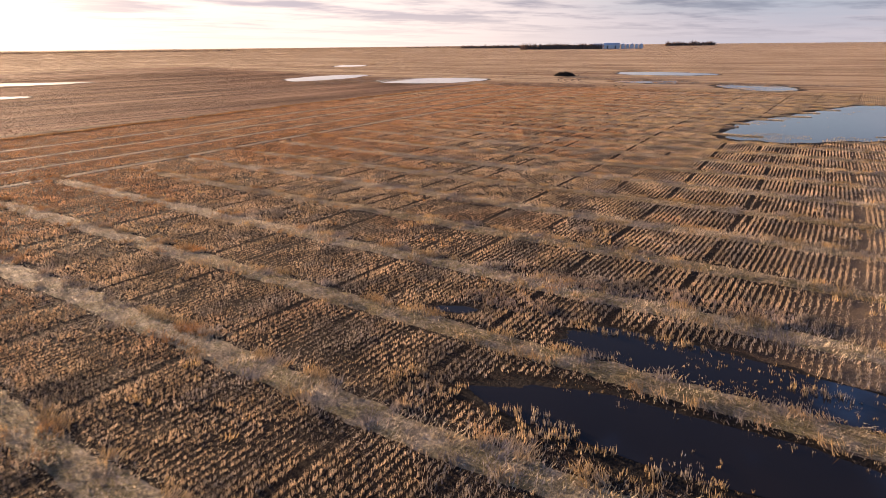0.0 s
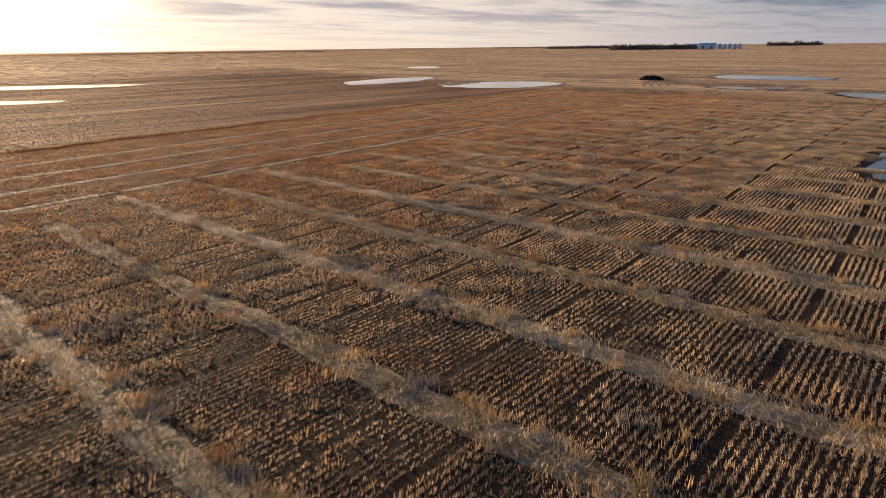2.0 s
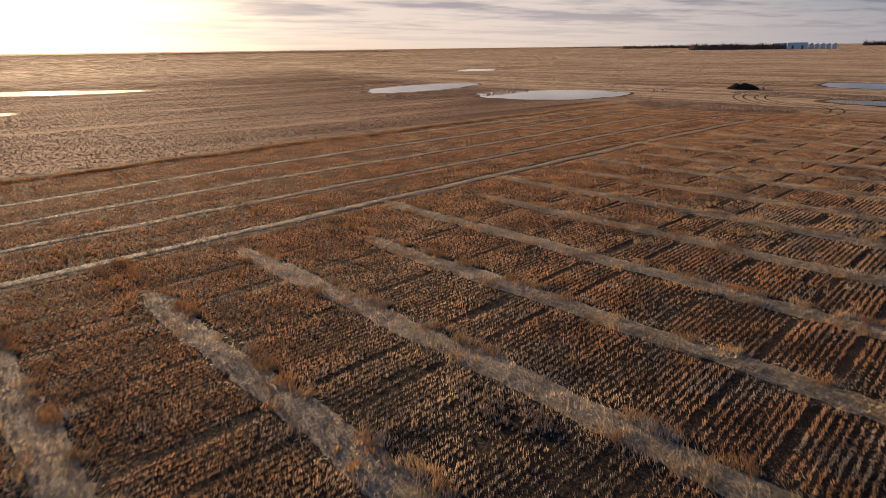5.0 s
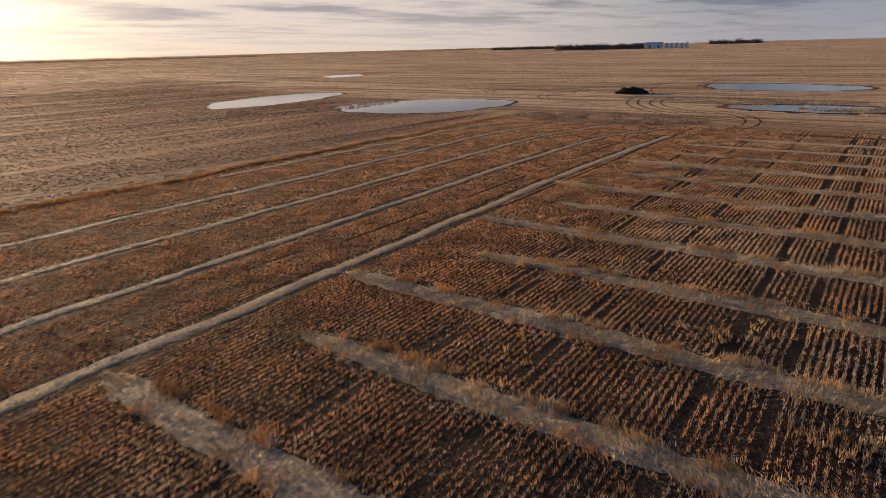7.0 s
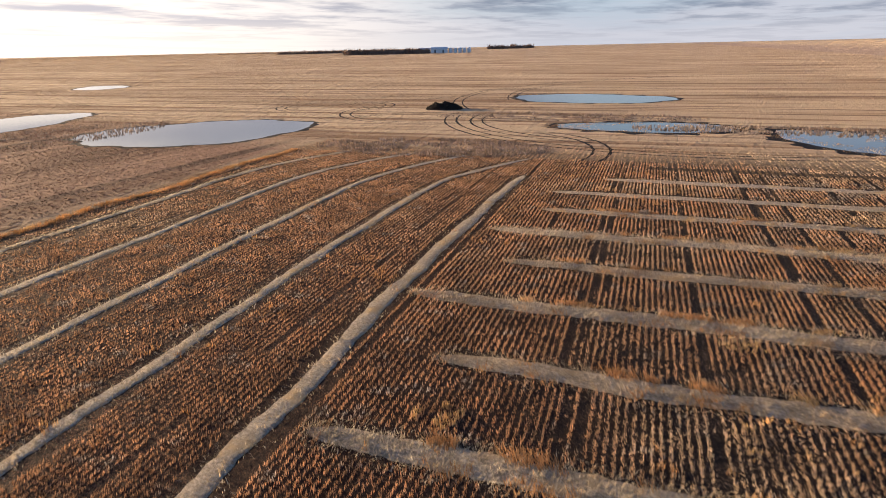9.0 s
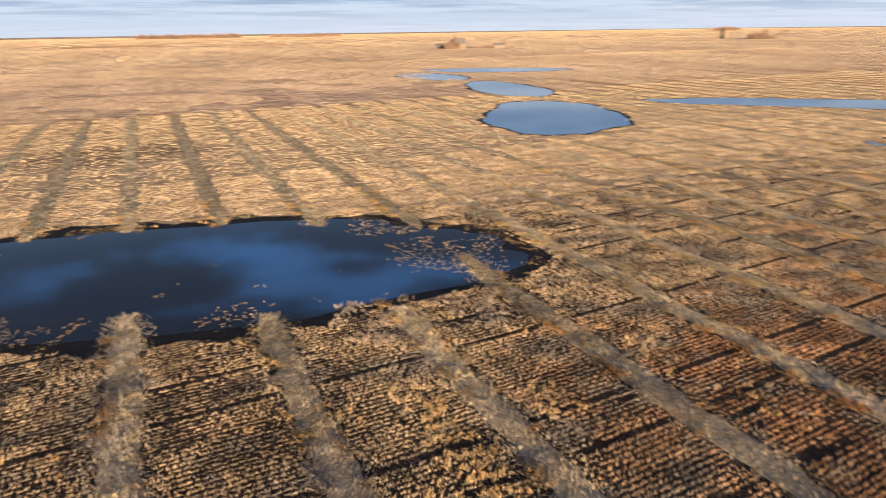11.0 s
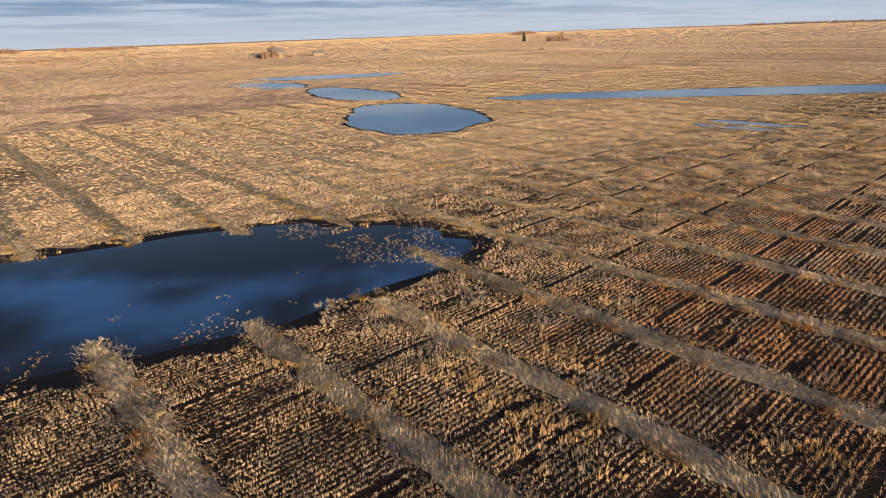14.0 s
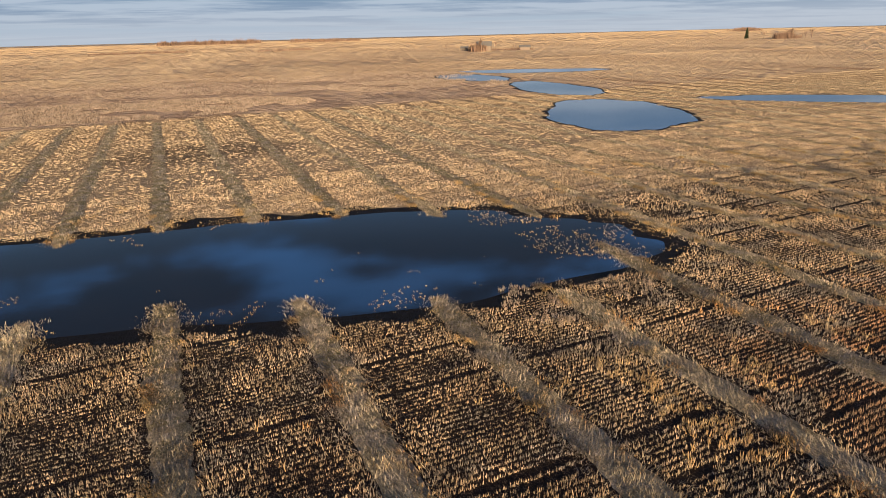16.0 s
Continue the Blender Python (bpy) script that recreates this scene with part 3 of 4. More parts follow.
def thin_out(x, y):
    """Leaves little stubble on the soaked hollow in the east of the field."""
    soaked = np.hypot((x - 101) / 8.5, (y - 63) / 13.0) + 0.25 * rough(x, y, 4.0, 1.0)
    return rng.random(len(x)) < np.clip(0.55 + 1.0 * (soaked - 0.7), 0.55, 1)


def outer_tufts():
    """Coarser rows past the near part of the same field."""
    pitch = 0.5
    gx, gy = np.meshgrid(np.arange(-34, 148, pitch), np.arange(-150, 128, 0.5), indexing="ij")
    x, y = (gx + bend(gy) + rng.normal(0, 0.06, gx.shape)).ravel(), (gy + rng.uniform(-0.3, 0.3, gx.shape)).ravel()
    u = x - bend(y)
    keep = ((u > 83.5) | (y < -44.3) | (y > 118)) & dry(x, y, 1.2) & ~wheel_track(x, y)
    keep &= off_windrows(x, y) | (y > 112)
    keep &= rng.random(len(x)) < 0.85 + 0.2 * rough(x, y, 7.0, 3.0)
    x, y = x[keep], y[keep]
    some = (rng.random(len(x)) < 0.75) & thin_out(x, y)
    x, y = x[some], y[some]
    tufts = blades(x, y, 0.0, np.full(len(x), 0.14), np.full(len(x), 0.07), 4, np.full(len(x), 0.06), 0.4, 3.6)
    gx, gy = np.meshgrid(np.arange(-34, 148, 0.508), np.arange(-150, 128, 0.6), indexing="ij")
    x, y = (gx + bend(gy) + rng.normal(0, 0.07, gx.shape)).ravel(), (gy + rng.uniform(-0.2, 0.2, gx.shape)).ravel()
    keep = dry(x, y, 1.8) & ~wheel_track(x, y) & (off_windrows(x, y) | (y > 112)) & ((x - bend(y) > 83) | ((x > 62) & (flown(x, y) > 40)) | (y < -44) | (y > 118)) & (rng.random(len(x)) < 0.5 + 0.25 * rough(x, y, 3.0, 2.0)) & thin_out(x, y)
    v = np.concatenate([tufts, row_runs(x[keep], y[keep], 0.34, 0.055, 0.3)])
    stuff("stubble", v, STUBBLE_EAST, "rows of cut golden grain stubble farther across the field", "stubble")


def west_tufts():
    """Short stubble of the next field west, in rows along the same heading."""
    gx, gy = np.meshgrid(np.arange(-210, -30, 1.05), np.arange(-70, 150, 0.75), indexing="ij")
    x, y = (gx + rng.normal(0, 0.1, gx.shape)).ravel(), (gy + rng.uniform(-0.35, 0.35, gx.shape)).ravel()
    keep = dry(x, y, 1.5) & (rough(x, y * 0.05, 3.0, 1.0) > -0.55) & west_field(x, y)
    x, y = x[keep], y[keep]
    v = blades(x, y, 0.0, np.full(len(x), 0.11), np.full(len(x), 0.22), 4, np.full(len(x), 0.12), 0.5, 2.6)
    stuff("stubble", v, FAR_STRAW, "short plum-brown stubble of the next field", "stubble")


def far_tufts(inner, outer, count, tall, wide, per, spread):
    """Stubble of the fields beyond, thinner and coarser the farther it is."""
    r = np.sqrt(rng.uniform(inner**2, outer**2, count))
    t = rng.uniform(0, 2 * math.pi, count)
    x, y = 30 + r * np.cos(t), 20 + r * np.sin(t)
    keep = ~home_field(x, y) & dry(x, y, 2.0)
    keep &= ~west_field(x, y)
    keep &= rough(x, y, 60.0, 4.0) + 0.6 * rough(x, 4 * y, 40.0, 1.0) > -0.75
    x, y = x[keep], y[keep]
    return blades(x, y, 0.0, np.full(len(x), tall), np.full(len(x), wide), per, np.full(len(x), spread), 0.3)


def far_rows(x0, x1, y0, y1, pitch, length, tall, hole, seed):
    """Far seed rows as short upright runs of stubble with uneven tops, thinned in patches."""
    gx, gy = np.meshgrid(np.arange(x0, x1, pitch), np.arange(y0, y1, length), indexing="ij")
    x, y = (gx + bend(gy) + rng.uniform(-0.5, 0.5, gx.shape) * pitch).ravel(), (gy + rng.uniform(-0.5, 0.5, gx.shape) * length).ravel()
    keep = ~home_field(x, y) & ~((x > hole[0]) & (x < hole[1]) & (y > hole[2]) & (y < hole[3])) & dry(x, y, 2.0)
    keep &= ~west_field(x, y)
    keep &= rough(x, 3 * y, 70.0, seed) + 0.5 * rough(x, 5 * y, 26.0, seed + 1) + rng.normal(0, 0.35, len(x)) > -0.95
    x, y = x[keep], y[keep]
    return row_runs(x, y, length, tall, 0.1)


def headland_clear(x, y):
    ok = np.ones(len(x), bool)
    for line in CLEAR:
        lx = np.interp(y, line[1], line[0])
        ok &= (np.abs(x - lx) > 0.85) | (y < line[1][0]) | (y > line[1][-1])
    return ok


field_tufts()
outer_tufts()
west_tufts()
stuff("stubble", np.concatenate([far_tufts(60, 260, 20000, 0.15, 0.2, 3, 0.5),
      far_rows(-210, 330, -330, 330, 2.3, 2.0, 0.04, (0, 0, 0, 0), 2.0), far_rows(-700, 800, -700, 800, 5.2, 5.0, 0.055, (-210, 330, -330, 330), 3.0),
      far_rows(-2600, 2800, -2800, 2800, 24.0, 16.0, 0.18, (-700, 800, -700, 800), 4.0)]), FAR_STRAW, "pale stubble of the wide fields beyond", "stubble")
# ---- tall weeds, reeds and tufts in the water ----
def weed_patch(cx, cy, rx, ry, count, tall, mat, label, name="dry_weeds", wide=0.05, per=7):
    t, r = rng.uniform(0, 2 * math.pi, count), np.sqrt(rng.random(count))
    x, y = cx + rx * r * np.cos(t), cy + ry * r * np.sin(t)
    keep = rough(x, y, min(rx, ry) * 0.5 + 0.4, cx) > -0.35
    x, y = x[keep], y[keep]
    one = np.ones(len(x))
    stuff(name, blades(x, y, 0.0, tall * one * (1 + 0.2 * rough(x, y, 1.0)), wide * one, per, 0.07 * one * tall / 0.3, 0.45), mat, label, "weeds")


def scattered_weeds():
    """Taller ragged clumps here and there between the rows."""
    x, y = rng.uniform(-30, 74, 9000), rng.uniform(-46, 112, 9000)
    keep = (rough(x, y, 4.2, 9.0) > 0.45) & dry(x, y, 0.6)
    x, y = x[keep], y[keep]
    one = np.ones(len(x))
    stuff("dry_weeds", blades(x, y, 0.0, 0.30 * one, 0.05 * one, 8, 0.10 * one, 0.6), WEED, "ragged orange and grey dry weeds among the stubble", "weeds")


def ridge_tufts():
    """Blond tufts that stand up along the edges of the windrows."""
    k = rng.integers(-7, 15, 52000)
    # Grass set mostly on the sunward side, so that edge looks sunlit.
    x, side = rng.uniform(-2, 70, 52000), rng.choice((-1, 1, 1, 1), 52000)
    y = STRIP * k + side * rng.normal(0.66, 0.2, 52000)
    keep = (rough(x, y, 1.3, 3.0) > 0.12) & dry(x, y, -0.4)
    x, y = x[keep], y[keep]
    one = np.ones(len(x))
    laid = 2.2 + 0.8 * rough(x, y, 1.3, 1.0)
    stuff("grass_tufts", blades(x, y, 0.03, 0.22 * one, 0.036 * one, 7, 0.12 * one, 1.9, 1.0, laid), WEED, "blond dry grass tufts along the edges of the windrows", "grass")


def water_tufts():
    """Drowned stubble that stands out of the shallows, still in its rows."""
    v = []
    for p, limit in ((MAIN, 0.6), (PONDS[1], 0.15), (PONDS[2], 0.1), (PONDS[11], -0.3), (PONDS[12], -0.3)):
        gx, gy = np.meshgrid(np.arange(p[0] - 34, p[0] + 34, 0.335), np.arange(p[1] - 34, p[1] + 34, 0.3), indexing="ij")
        gx = gx - SKEW * (gy - p[1])
        x, y = (gx + rng.normal(0, 0.05, gx.shape)).ravel(), (gy + rng.uniform(-0.1, 0.1, gx.shape)).ravel()
        d = pond_depth(p, x, y)
        thin = rough(x, y, 4.0, 6.0) + 0.6 * rough(x, y, 1.2, 2.0)
        keep = (d < 1.16) & (thin > limit + 0.6 * (1 - d) - (0.14 * (x - 58) if p is PONDS[1] else 0.065 * np.maximum(52 - y, 0) if p is MAIN else 0)) & (rng.random(len(x)) < 0.55)
        x, y = x[keep], y[keep]
        one = np.ones(len(x))
        v.append(blades(x, y, 0.012, 0.10 * one, 0.024 * one, 6, 0.05 * one, 0.7))
    stuff("drowned_stubble", np.concatenate(v), WEED, "russet drowned stubble tufts standing in the pond", "stubble")


scattered_weeds()
for cx, cy, rx, ry, count in ((49.5, -19.2, 3.2, 1.3, 260), (54.6, -18.6, 3.4, 1.2, 300), (59.5, -18.4, 2.4, 1.0, 200), (50.0, -23.2, 2.4, 0.9, 160), (27.6, -18.2, 1.8, 1.4, 150), (36.8, -7.4, 2.2, 0.9, 130), (24.0, 8.6, 2.6, 0.9, 160), (23.3, 18.4, 2.4, 0.8, 120), (39.0, 49.6, 3.0, 1.6, 220), (38.5, 43.5, 2.6, 1.5, 160)):
    weed_patch(cx, cy, rx, ry, count, 0.24, REED, "low carpet of pale grey dead weeds among the stubble", "dry_weeds", 0.04, 8)
for cx, cy, rx, ry, count in ((55.8, -31.6, 1.6, 0.8, 90), (60.0, -32.0, 2.6, 0.7, 120), (51.6, -31.2, 1.5, 0.9, 80), (54.0, -23.9, 1.6, 0.35, 50), (57.0, -23.4, 1.6, 0.3, 50), (62.4, -24.6, 1.0, 0.5, 30), (26.0, 4.4, 1.6, 0.8, 90), (47.8, -10.1, 1.4, 0.7, 70), (-1.7, 63.0, 1.0, 0.8, 70), (8.2, 72.6, 1.1, 0.8, 70), (12.6, 49.9, 1.5, 0.8, 80),
                              (27.0, 49.6, 2.4, 1.1, 190), (31.0, 49.8, 2.0, 1.0, 140), (23.0, 49.6, 1.6, 1.2, 110), (24.2, 51.3, 1.4, 0.8, 80), (18.7, 44.4, 1.8, 0.9, 110), (28.0, 44.8, 2.2, 0.9, 130), (30.5, 38.1, 1.8, 0.9, 100), (15.2, 38.0, 1.3, 0.8, 70)):
    weed_patch(cx, cy, rx, ry, count * 2 // 3, 0.24, GOLD, "stand of tall golden dry weeds among the stubble", "dry_weeds", 0.04, 8)
ridge_tufts()
water_tufts()


def edge_grass():
    y = rng.uniform(-140, 118, 6000)
    x = -34.0 + bend(y) + 0.9 * rough(y, 0 * y, 9.0, 1.0) + rng.normal(0, 0.28, 6000)
    one = np.ones(6000)
    stuff("grass_edge", blades(x, y, 0.0, 0.26 * one, 0.05 * one, 7, 0.14 * one, 0.6), WEED, "strip of tall orange grass along the field edge", "grass")


edge_grass()
for cx, cy, rx, ry, count in ((168, 76, 22, 42, 14000), (196, -2, 22, 26, 3000), (240, 30, 45, 70, 6000), (79, -146, 60, 14, 3500)):
    weed_patch(cx, cy, rx, ry, count, 0.38, REED, "wide ragged bed of dry grey-brown reeds", "reed_bed", 0.12, 5)
for cx, cy, rx, ry, count in ((-28, 124, 16, 8, 1800), (-19, 163, 24, 7, 1200), (20, 150, 26, 5, 1200), (-92, 122, 12, 22, 1200)):
    weed_patch(cx, cy, rx, ry, count, 0.35, REED, "patch of grey dry weeds round the wet hollows", "dry_weeds", 0.1, 5)


# ---- far woods, farms and the heap ----
def part(name, mesh, parent, label=""):
    ob = new(name, mesh)
    ob.parent = parent
    if label:
        ob["label"] = label
    return ob


def far_woods(cx, cy, length, depth, tall, heading, mat, label, count):
    u, v = rng.uniform(-0.5, 0.5, count) * length, rng.normal(0, 0.3, count) * depth
    c, s = math.cos(radians(heading)), math.sin(radians(heading))
    x, y = cx + u * c - v * s, cy + u * s + v * c
    h = tall * (0.75 + 0.3 * rough(u, v, tall * 1.3, cx) + 0.2 * rough(u, v, tall * 0.4, cy))
    v = blades(x, y, 0.0, np.maximum(h, tall * 0.3), np.full(count, tall * 0.12), 9, np.full(count, tall * 0.16), 0.45)
    return tagged(new("woods", loose("woods", v, mat)), label, "woods", kind="stuff")


far_woods(-568, 1207, 152, 22, 13, 23, TWIG, "bare dark shelterbelt beside a distant farm", 420)
far_woods(-641, 2253, 148, 30, 15.6, 15, TWIG, "bare dark wood on the horizon", 300)
far_woods(-1019, 1664, 165, 30, 10.4, 30, TWIG, "low bare wood far across the fields", 260)
far_woods(-1685, 919, 608, 40, 4.34, 60, TWIG, "thin line of bare bushes on the horizon", 500)
far_woods(-1389, 2348, 781, 40, 6.08, 30, TWIG, "broken line of trees on the horizon", 500)
far_woods(2002, -72, 260, 40, 14.8, 92, TWIG, "bare brown wood on the horizon", 420)
far_woods(1929, -364, 191, 40, 11.3, 80, TWIG, "bare brown wood farther along the horizon", 260)
far_woods(505, 466, 182, 16, 3.47, -45, TWIG, "low russet willow scrub beside a slough", 500)
far_woods(1562, 1162, 191, 30, 12.2, -40, TWIG, "bare wood on the horizon", 260)
far_woods(860, 80, 104, 12, 3.47, 95, TWIG, "low row of russet bushes in the field", 260)
far_woods(791, -65, 61, 10, 3.47, 95, TWIG, "low clump of russet bushes", 120)
far_woods(630, -3245, 2257, 60, 13.9, 4, TWIG, "long dark treeline on the far horizon", 900)
far_woods(2334, -2254, 2083, 60, 10.4, -45, TWIG, "long low treeline on the far horizon", 700)
far_woods(302, -1469, 78, 20, 7.81, 0, TWIG, "small bare grove far off", 120)


def branch_tree(seed, tall, spread):
    """A bare tree: tapered trunk, limbs and twigs, as thin three-sided prisms."""
    r = random.Random(seed)
    verts, faces = [], []

    def limb(a, d, length, thick, depth):
        b = a + d * length
        side = d.orthogonal().normalized()
        other = d.cross(side)
        base = len(verts)
        for end, w in ((a, thick), (b, thick * 0.55)):
            for i in range(3):
                t = 2 * math.pi * i / 3
                verts.append(end + (side * math.cos(t) + other * math.sin(t)) * w)
        for i in range(3):
            j = (i + 1) % 3
            faces.append((base + i, base + j, base + 3 + j, base + 3 + i))
        if depth:
            for _ in range(4 if depth > 1 else 5):
                turn = Vector((r.uniform(-1, 1), r.uniform(-1, 1), r.uniform(0.1, 1))) * spread
                limb(a + d * length * r.uniform(0.45, 1.0), (d + turn).normalized(), length * r.uniform(0.5, 0.75), thick * 0.5, depth - 1)

    limb(Vector((0, 0, -0.2)), Vector((0, 0, 1)), tall * 0.4, tall * 0.03, 4)
    return mesh_of("bare_tree", [tuple(v) for v in verts], faces, TWIG)


def spruce_mesh(tall):
    ang = rng.uniform(0, 2 * math.pi, 700)
    z = tall * rng.uniform(0.06, 1.0, 700)
    r = (tall - z) * 0.24 * rng.uniform(0.4, 1.0, 700)
    one = np.ones(700)
    return loose("crown", blades(r * np.cos(ang), r * np.sin(ang), z - 0.5, 0.9 * one, 0.7 * one, 2, 0.2 * one, 1.3), NEEDLE)


def stand(mesh, x, y, turn, size, label, name="bare_tree"):
    ob = new(name, mesh)
    ob.matrix_basis = pose(x, y, 0, 0, 0, turn) @ Matrix.Diagonal((size, size, size, 1))
    return tagged(ob, label, "tree", "trees of the old farmsteads")


TREES = [branch_tree(s, 11, 0.75) for s in (3, 8, 15)]
for i, (x, y, size) in enumerate(((500, -163, 1.13), (522, -186, 0.78), (508, -196, 0.52), (537, -150, 0.61), (572, -560, 1.04), (586, -574, 1.22), (600, -582, 0.95), (610, -596, 1.13), (594, -604, 0.78), (620, -570, 0.87), (576, -592, 1.13), (29, -612, 0.87), (15, -617, 0.61))):
    stand(TREES[i % 3], x, y, 70 * i, size, "bare brown leafless tree at an old farmstead")
trunk = tagged(new("spruce", mesh_of("spruce", [(0.2 * math.cos(i), 0.2 * math.sin(i), z) for z in (-0.2, 9) for i in (0, 2.1, 4.2)], [(0, 1, 4, 3), (1, 2, 5, 4), (2, 0, 3, 5)], TWIG)), "dark green spruce beside bare trees", "tree")
trunk.location = (625, -550, 0)
part("crown", spruce_mesh(12.0), trunk)
far_woods(595, -575, 54, 16, 7.81, 140, TWIG, "low bare bushes under the farmstead trees", 160)
far_woods(502, -162, 10, 8, 7.81, 75, TWIG, "bare brown trees beside an old barn", 60)
far_woods(511, -186, 52, 8, 2.6, 75, TWIG, "low bare bushes round an old farmyard", 130)


def box(x0, y0, z0, x1, y1, z1):
    v = [(x, y, z) for z in (z0, z1) for x, y in ((x0, y0), (x1, y0), (x1, y1), (x0, y1))]
    return v, [(3, 2, 1, 0), (4, 5, 6, 7), (0, 1, 5, 4), (1, 2, 6, 5), (2, 3, 7, 6), (3, 0, 4, 7)]


def shed(name, x, y, turn, long, wide, eave, ridge, wall_mat, roof_mat, label, doors=1):
    """A gabled shed: walls, an overhanging roof, ridge cap and doors."""
    root = tagged(new(name), label, "building")
    root.matrix_basis = pose(x, y, 0, 0, 0, turn)
    a, b = long / 2, wide / 2
    v = [(-a, -b, 0), (a, -b, 0), (a, b, 0), (-a, b, 0), (-a, -b, eave), (a, -b, eave), (a, b, eave), (-a, b, eave), (-a, 0, ridge), (a, 0, ridge)]
    me = bpy.data.meshes.new("wall")
    me.from_pydata(v, [], [(0, 1, 5, 4), (2, 3, 7, 6), (1, 2, 6, 9, 5), (3, 0, 4, 8, 7)])
    me.materials.append(wall_mat)
    part("wall", me, root)
    o = 0.5
    drop = (ridge - eave) / b * o
    v = []
    for side in (-1, 1):
        for xx in (-a - o, a + o):
            v += [(xx, side * (b + o), eave - drop), (xx, 0, ridge), (xx, 0, ridge + 0.2), (xx, side * (b + o), eave - drop + 0.2)]
    f = []
    for s in (0, 8):
        f += [(s, s + 1, s + 5, s + 4), (s + 3, s + 2, s + 6, s + 7), (s, s + 4, s + 7, s + 3), (s, s + 3, s + 2, s + 1), (s + 4, s + 5, s + 6, s + 7)]
    me = bpy.data.meshes.new("roof")
    me.from_pydata(v, [], f)
    me.materials.append(roof_mat)
    part("roof", me, root)
    for i in range(doors):
        c = (i + 0.5) / doors * long - a
        bv, bf = box(c - 1.6, -b - 0.08, 0, c + 1.6, -b + 0.02, eave * 0.8)
        me = bpy.data.meshes.new("door")
        me.from_pydata(bv, [], bf)
        me.materials.append(ROOFING)
        part("door", me, root)
    return root


def grain_bin(x, y, radius, tall):
    root = tagged(new("grain_bin"), "round corrugated steel grain bin at a distant farm", "grain bin", "grain bins of the farm")
    root.location = (x, y, 0)
    n = 20
    v = [(radius * (1 + 0.012 * (j % 2)) * math.cos(2 * math.pi * i / n), radius * (1 + 0.012 * (j % 2)) * math.sin(2 * math.pi * i / n), tall * j / 8) for j in range(9) for i in range(n)]
    f = [(j * n + i, j * n + (i + 1) % n, (j + 1) * n + (i + 1) % n, (j + 1) * n + i) for j in range(8) for i in range(n)]
    part("body", mesh_of("body", v, f, TIN), root)
    v = [(r * radius * math.cos(2 * math.pi * i / n), r * radius * math.sin(2 * math.pi * i / n), tall + h) for r, h in ((1.05, -0.1), (0.12, radius * 0.55), (0.1, radius * 0.6)) for i in range(n)]
    f = [(j * n + i, j * n + (i + 1) % n, (j + 1) * n + (i + 1) % n, (j + 1) * n + i) for j in range(2) for i in range(n)]
    part("roof", mesh_of("roof", v, f, TIN), root)
    return root


shed("machine_shed", -490, 1269, 20, 30, 14, 7, 10.4, WHITE, TIN, "long white machine shed at a distant farm", 2)
shed("barn", -516, 1262, 20, 19, 12, 6, 9.5, WHITE, TIN, "white metal barn at a distant farm", 1)
for i in range(5):
    grain_bin(-470 + 8 * i, 1276 + 3 * i, 3.5, 7.8 - 0.5 * (i % 2))
shed("old_barn", 511, -171, 62, 11.3, 8, 3.9, 7, PLANK, ROOFING, "collapsing grey wooden barn at an abandoned farmyard", 1)
shed("old_shed", 527, -162, 40, 6, 4.4, 2.3, 3.5, PLANK, ROOFING, "small weathered wooden shed in an abandoned farmyard", 1)
shed("old_shed", 504, -203, 70, 8, 4.4, 2.3, 3.5, PLANK, ROOFING, "low weathered wooden shed in an abandoned farmyard", 1)


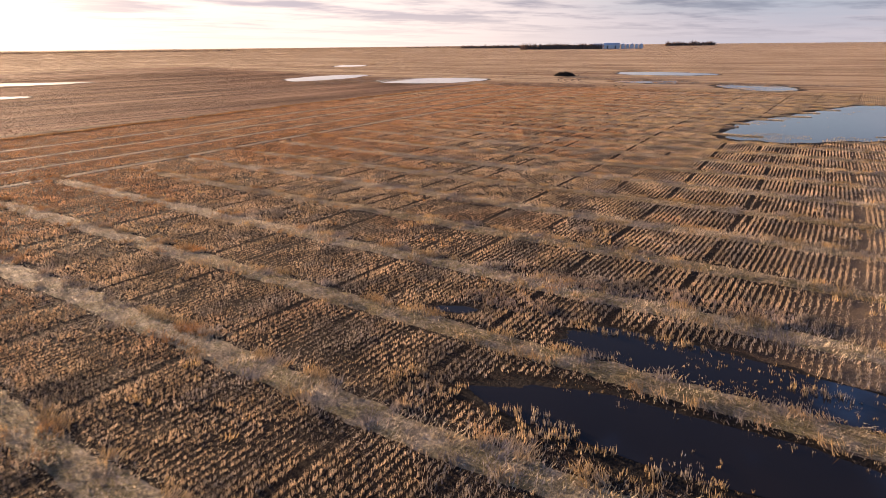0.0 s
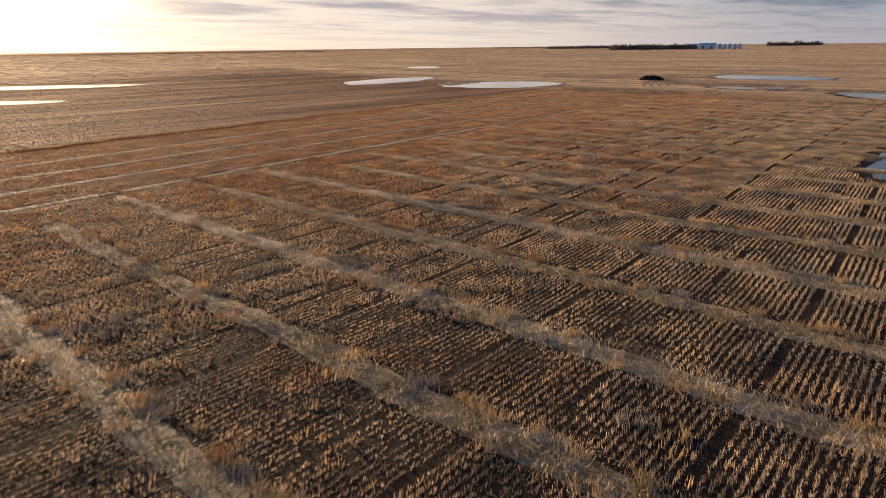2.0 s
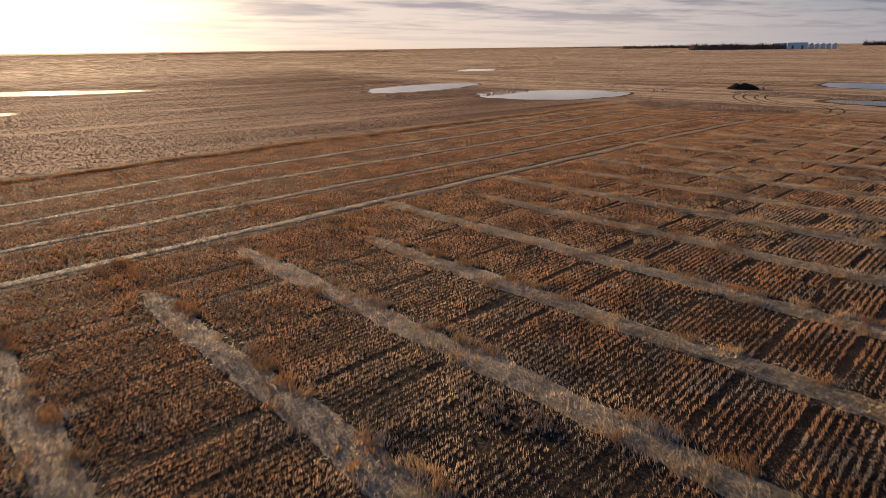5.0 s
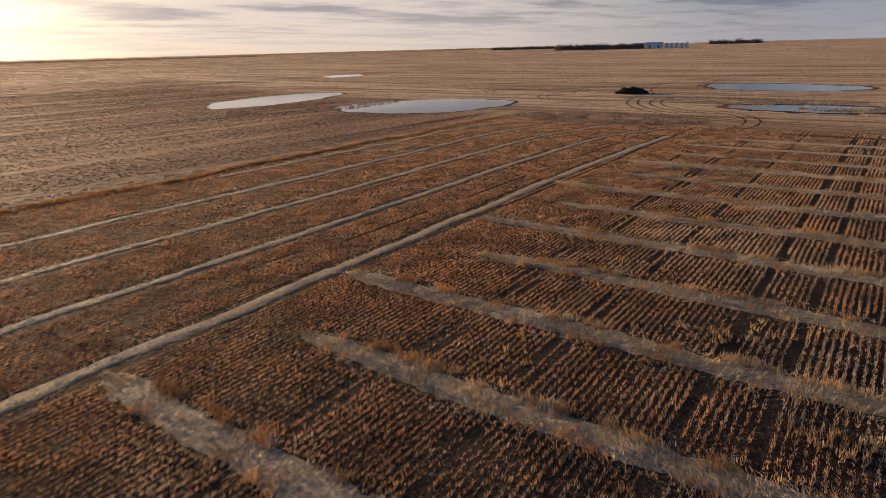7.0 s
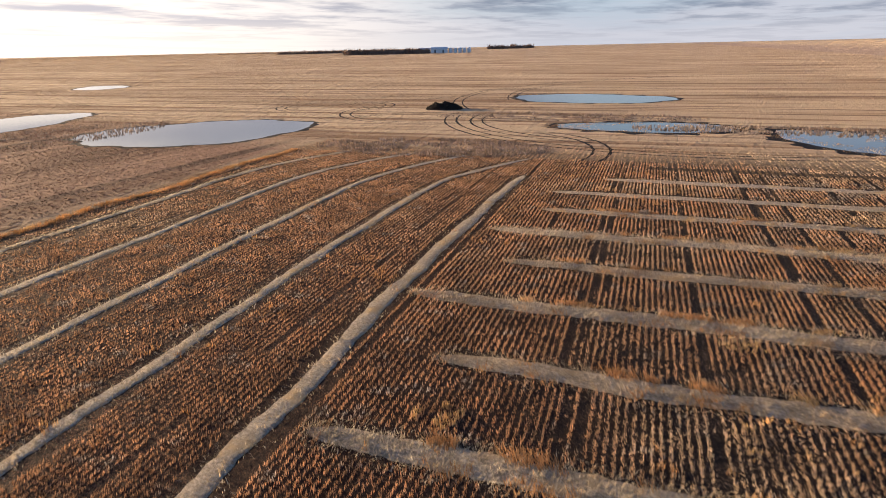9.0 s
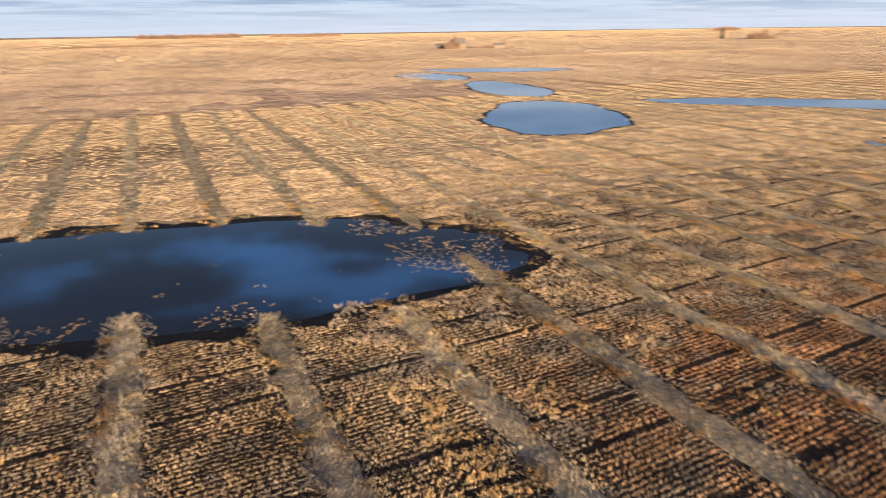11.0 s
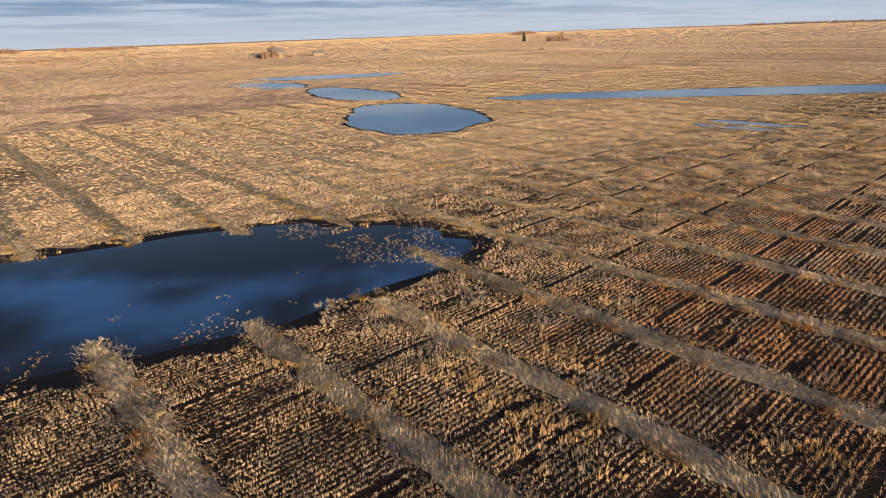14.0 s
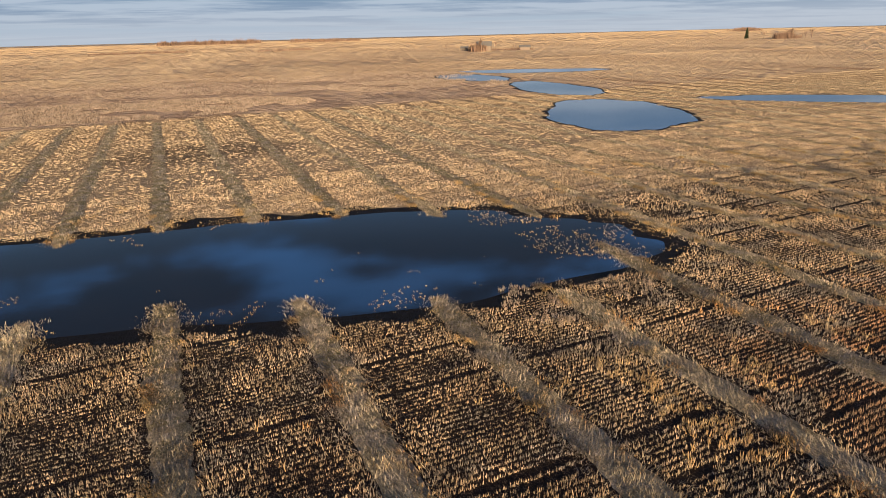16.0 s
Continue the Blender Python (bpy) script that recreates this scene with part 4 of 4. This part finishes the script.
def heap(x0, y0, rx, ry, tall):
    n = 48
    s = np.linspace(-1, 1, n)
    gx, gy = np.meshgrid(s, s, indexing="ij")
    r = np.hypot(gx, gy)
    z = tall * np.clip(1 - r**1.6, 0, 1) ** 0.8 * (0.75 + 0.35 * rough(gx * rx, gy * ry, 1.3, 2.0) + 0.2 * rough(gx * rx, gy * ry, 0.45, 4.0)) - 0.02
    idx = np.arange(n * n).reshape(n, n)
    quads = np.stack([idx[:-1, :-1], idx[1:, :-1], idx[1:, 1:], idx[:-1, 1:]], -1).reshape(-1, 4)
    ob = tagged(new("straw_heap", mesh_of("straw_heap", np.stack([x0 + gx * rx, y0 + gy * ry, z], -1).reshape(-1, 3), quads, HEAP)), "dark heap of rotting straw and earth in the field", "heap")
    pick = rng.integers(0, n, (1500, 2))
    k = z[pick[:, 0], pick[:, 1]] > 0.1
    pick = pick[k]
    one = np.ones(len(pick))
    stuff("loose_straw", blades(x0 + s[pick[:, 0]] * rx, y0 + s[pick[:, 1]] * ry, z[pick[:, 0], pick[:, 1]], 0.3 * one, 0.2 * one, 3, 0.1 * one, 1.2), HEAP, "", "", ob)


heap(-46, 175, 3.9, 3.0, 1.4)



# ---- wheel tracks pressed into the ground past the rows ----
def track(cx, cy, radius, start, end, label="dark curved wheel track pressed into the straw"):
    """A pair of worn wheel lines along an arc; angles in degrees."""
    t = np.radians(np.linspace(start, end, 60))
    root = tagged(new("wheel_track"), label, "wheel track", "wheel tracks")
    for off in (-1.0, 1.0):
        edge = [radius + off - 0.17 + 0.1 * rough(t * radius, t, 1.5, off), radius + off + 0.17 + 0.1 * rough(t * radius, t, 1.9, off + 1)]
        v = np.concatenate([np.stack([cx + e * np.cos(t), cy + e * np.sin(t), np.full(len(t), 0.006)], -1) for e in edge])
        f = [(i, i + 1, 61 + i, 60 + i) for i in range(59)]
        part("rut", mesh_of("rut", v, f, MUD), root)


for spec in ((-28, 122, 22, -40, 60), (-32, 136, 34, 20, 150), (-73, 178, 12, -40, 250), (-42, 172, 22, 160, 330), (0, 166, 34, 180, 260), (-26, 190, 55, 60, 130),
             (8, 172, 48, 190, 290), (-150, 255, 105, -80, -20), (45, 225, 100, 120, 210), (55, 235, 100, 110, 200)):
    track(*spec)
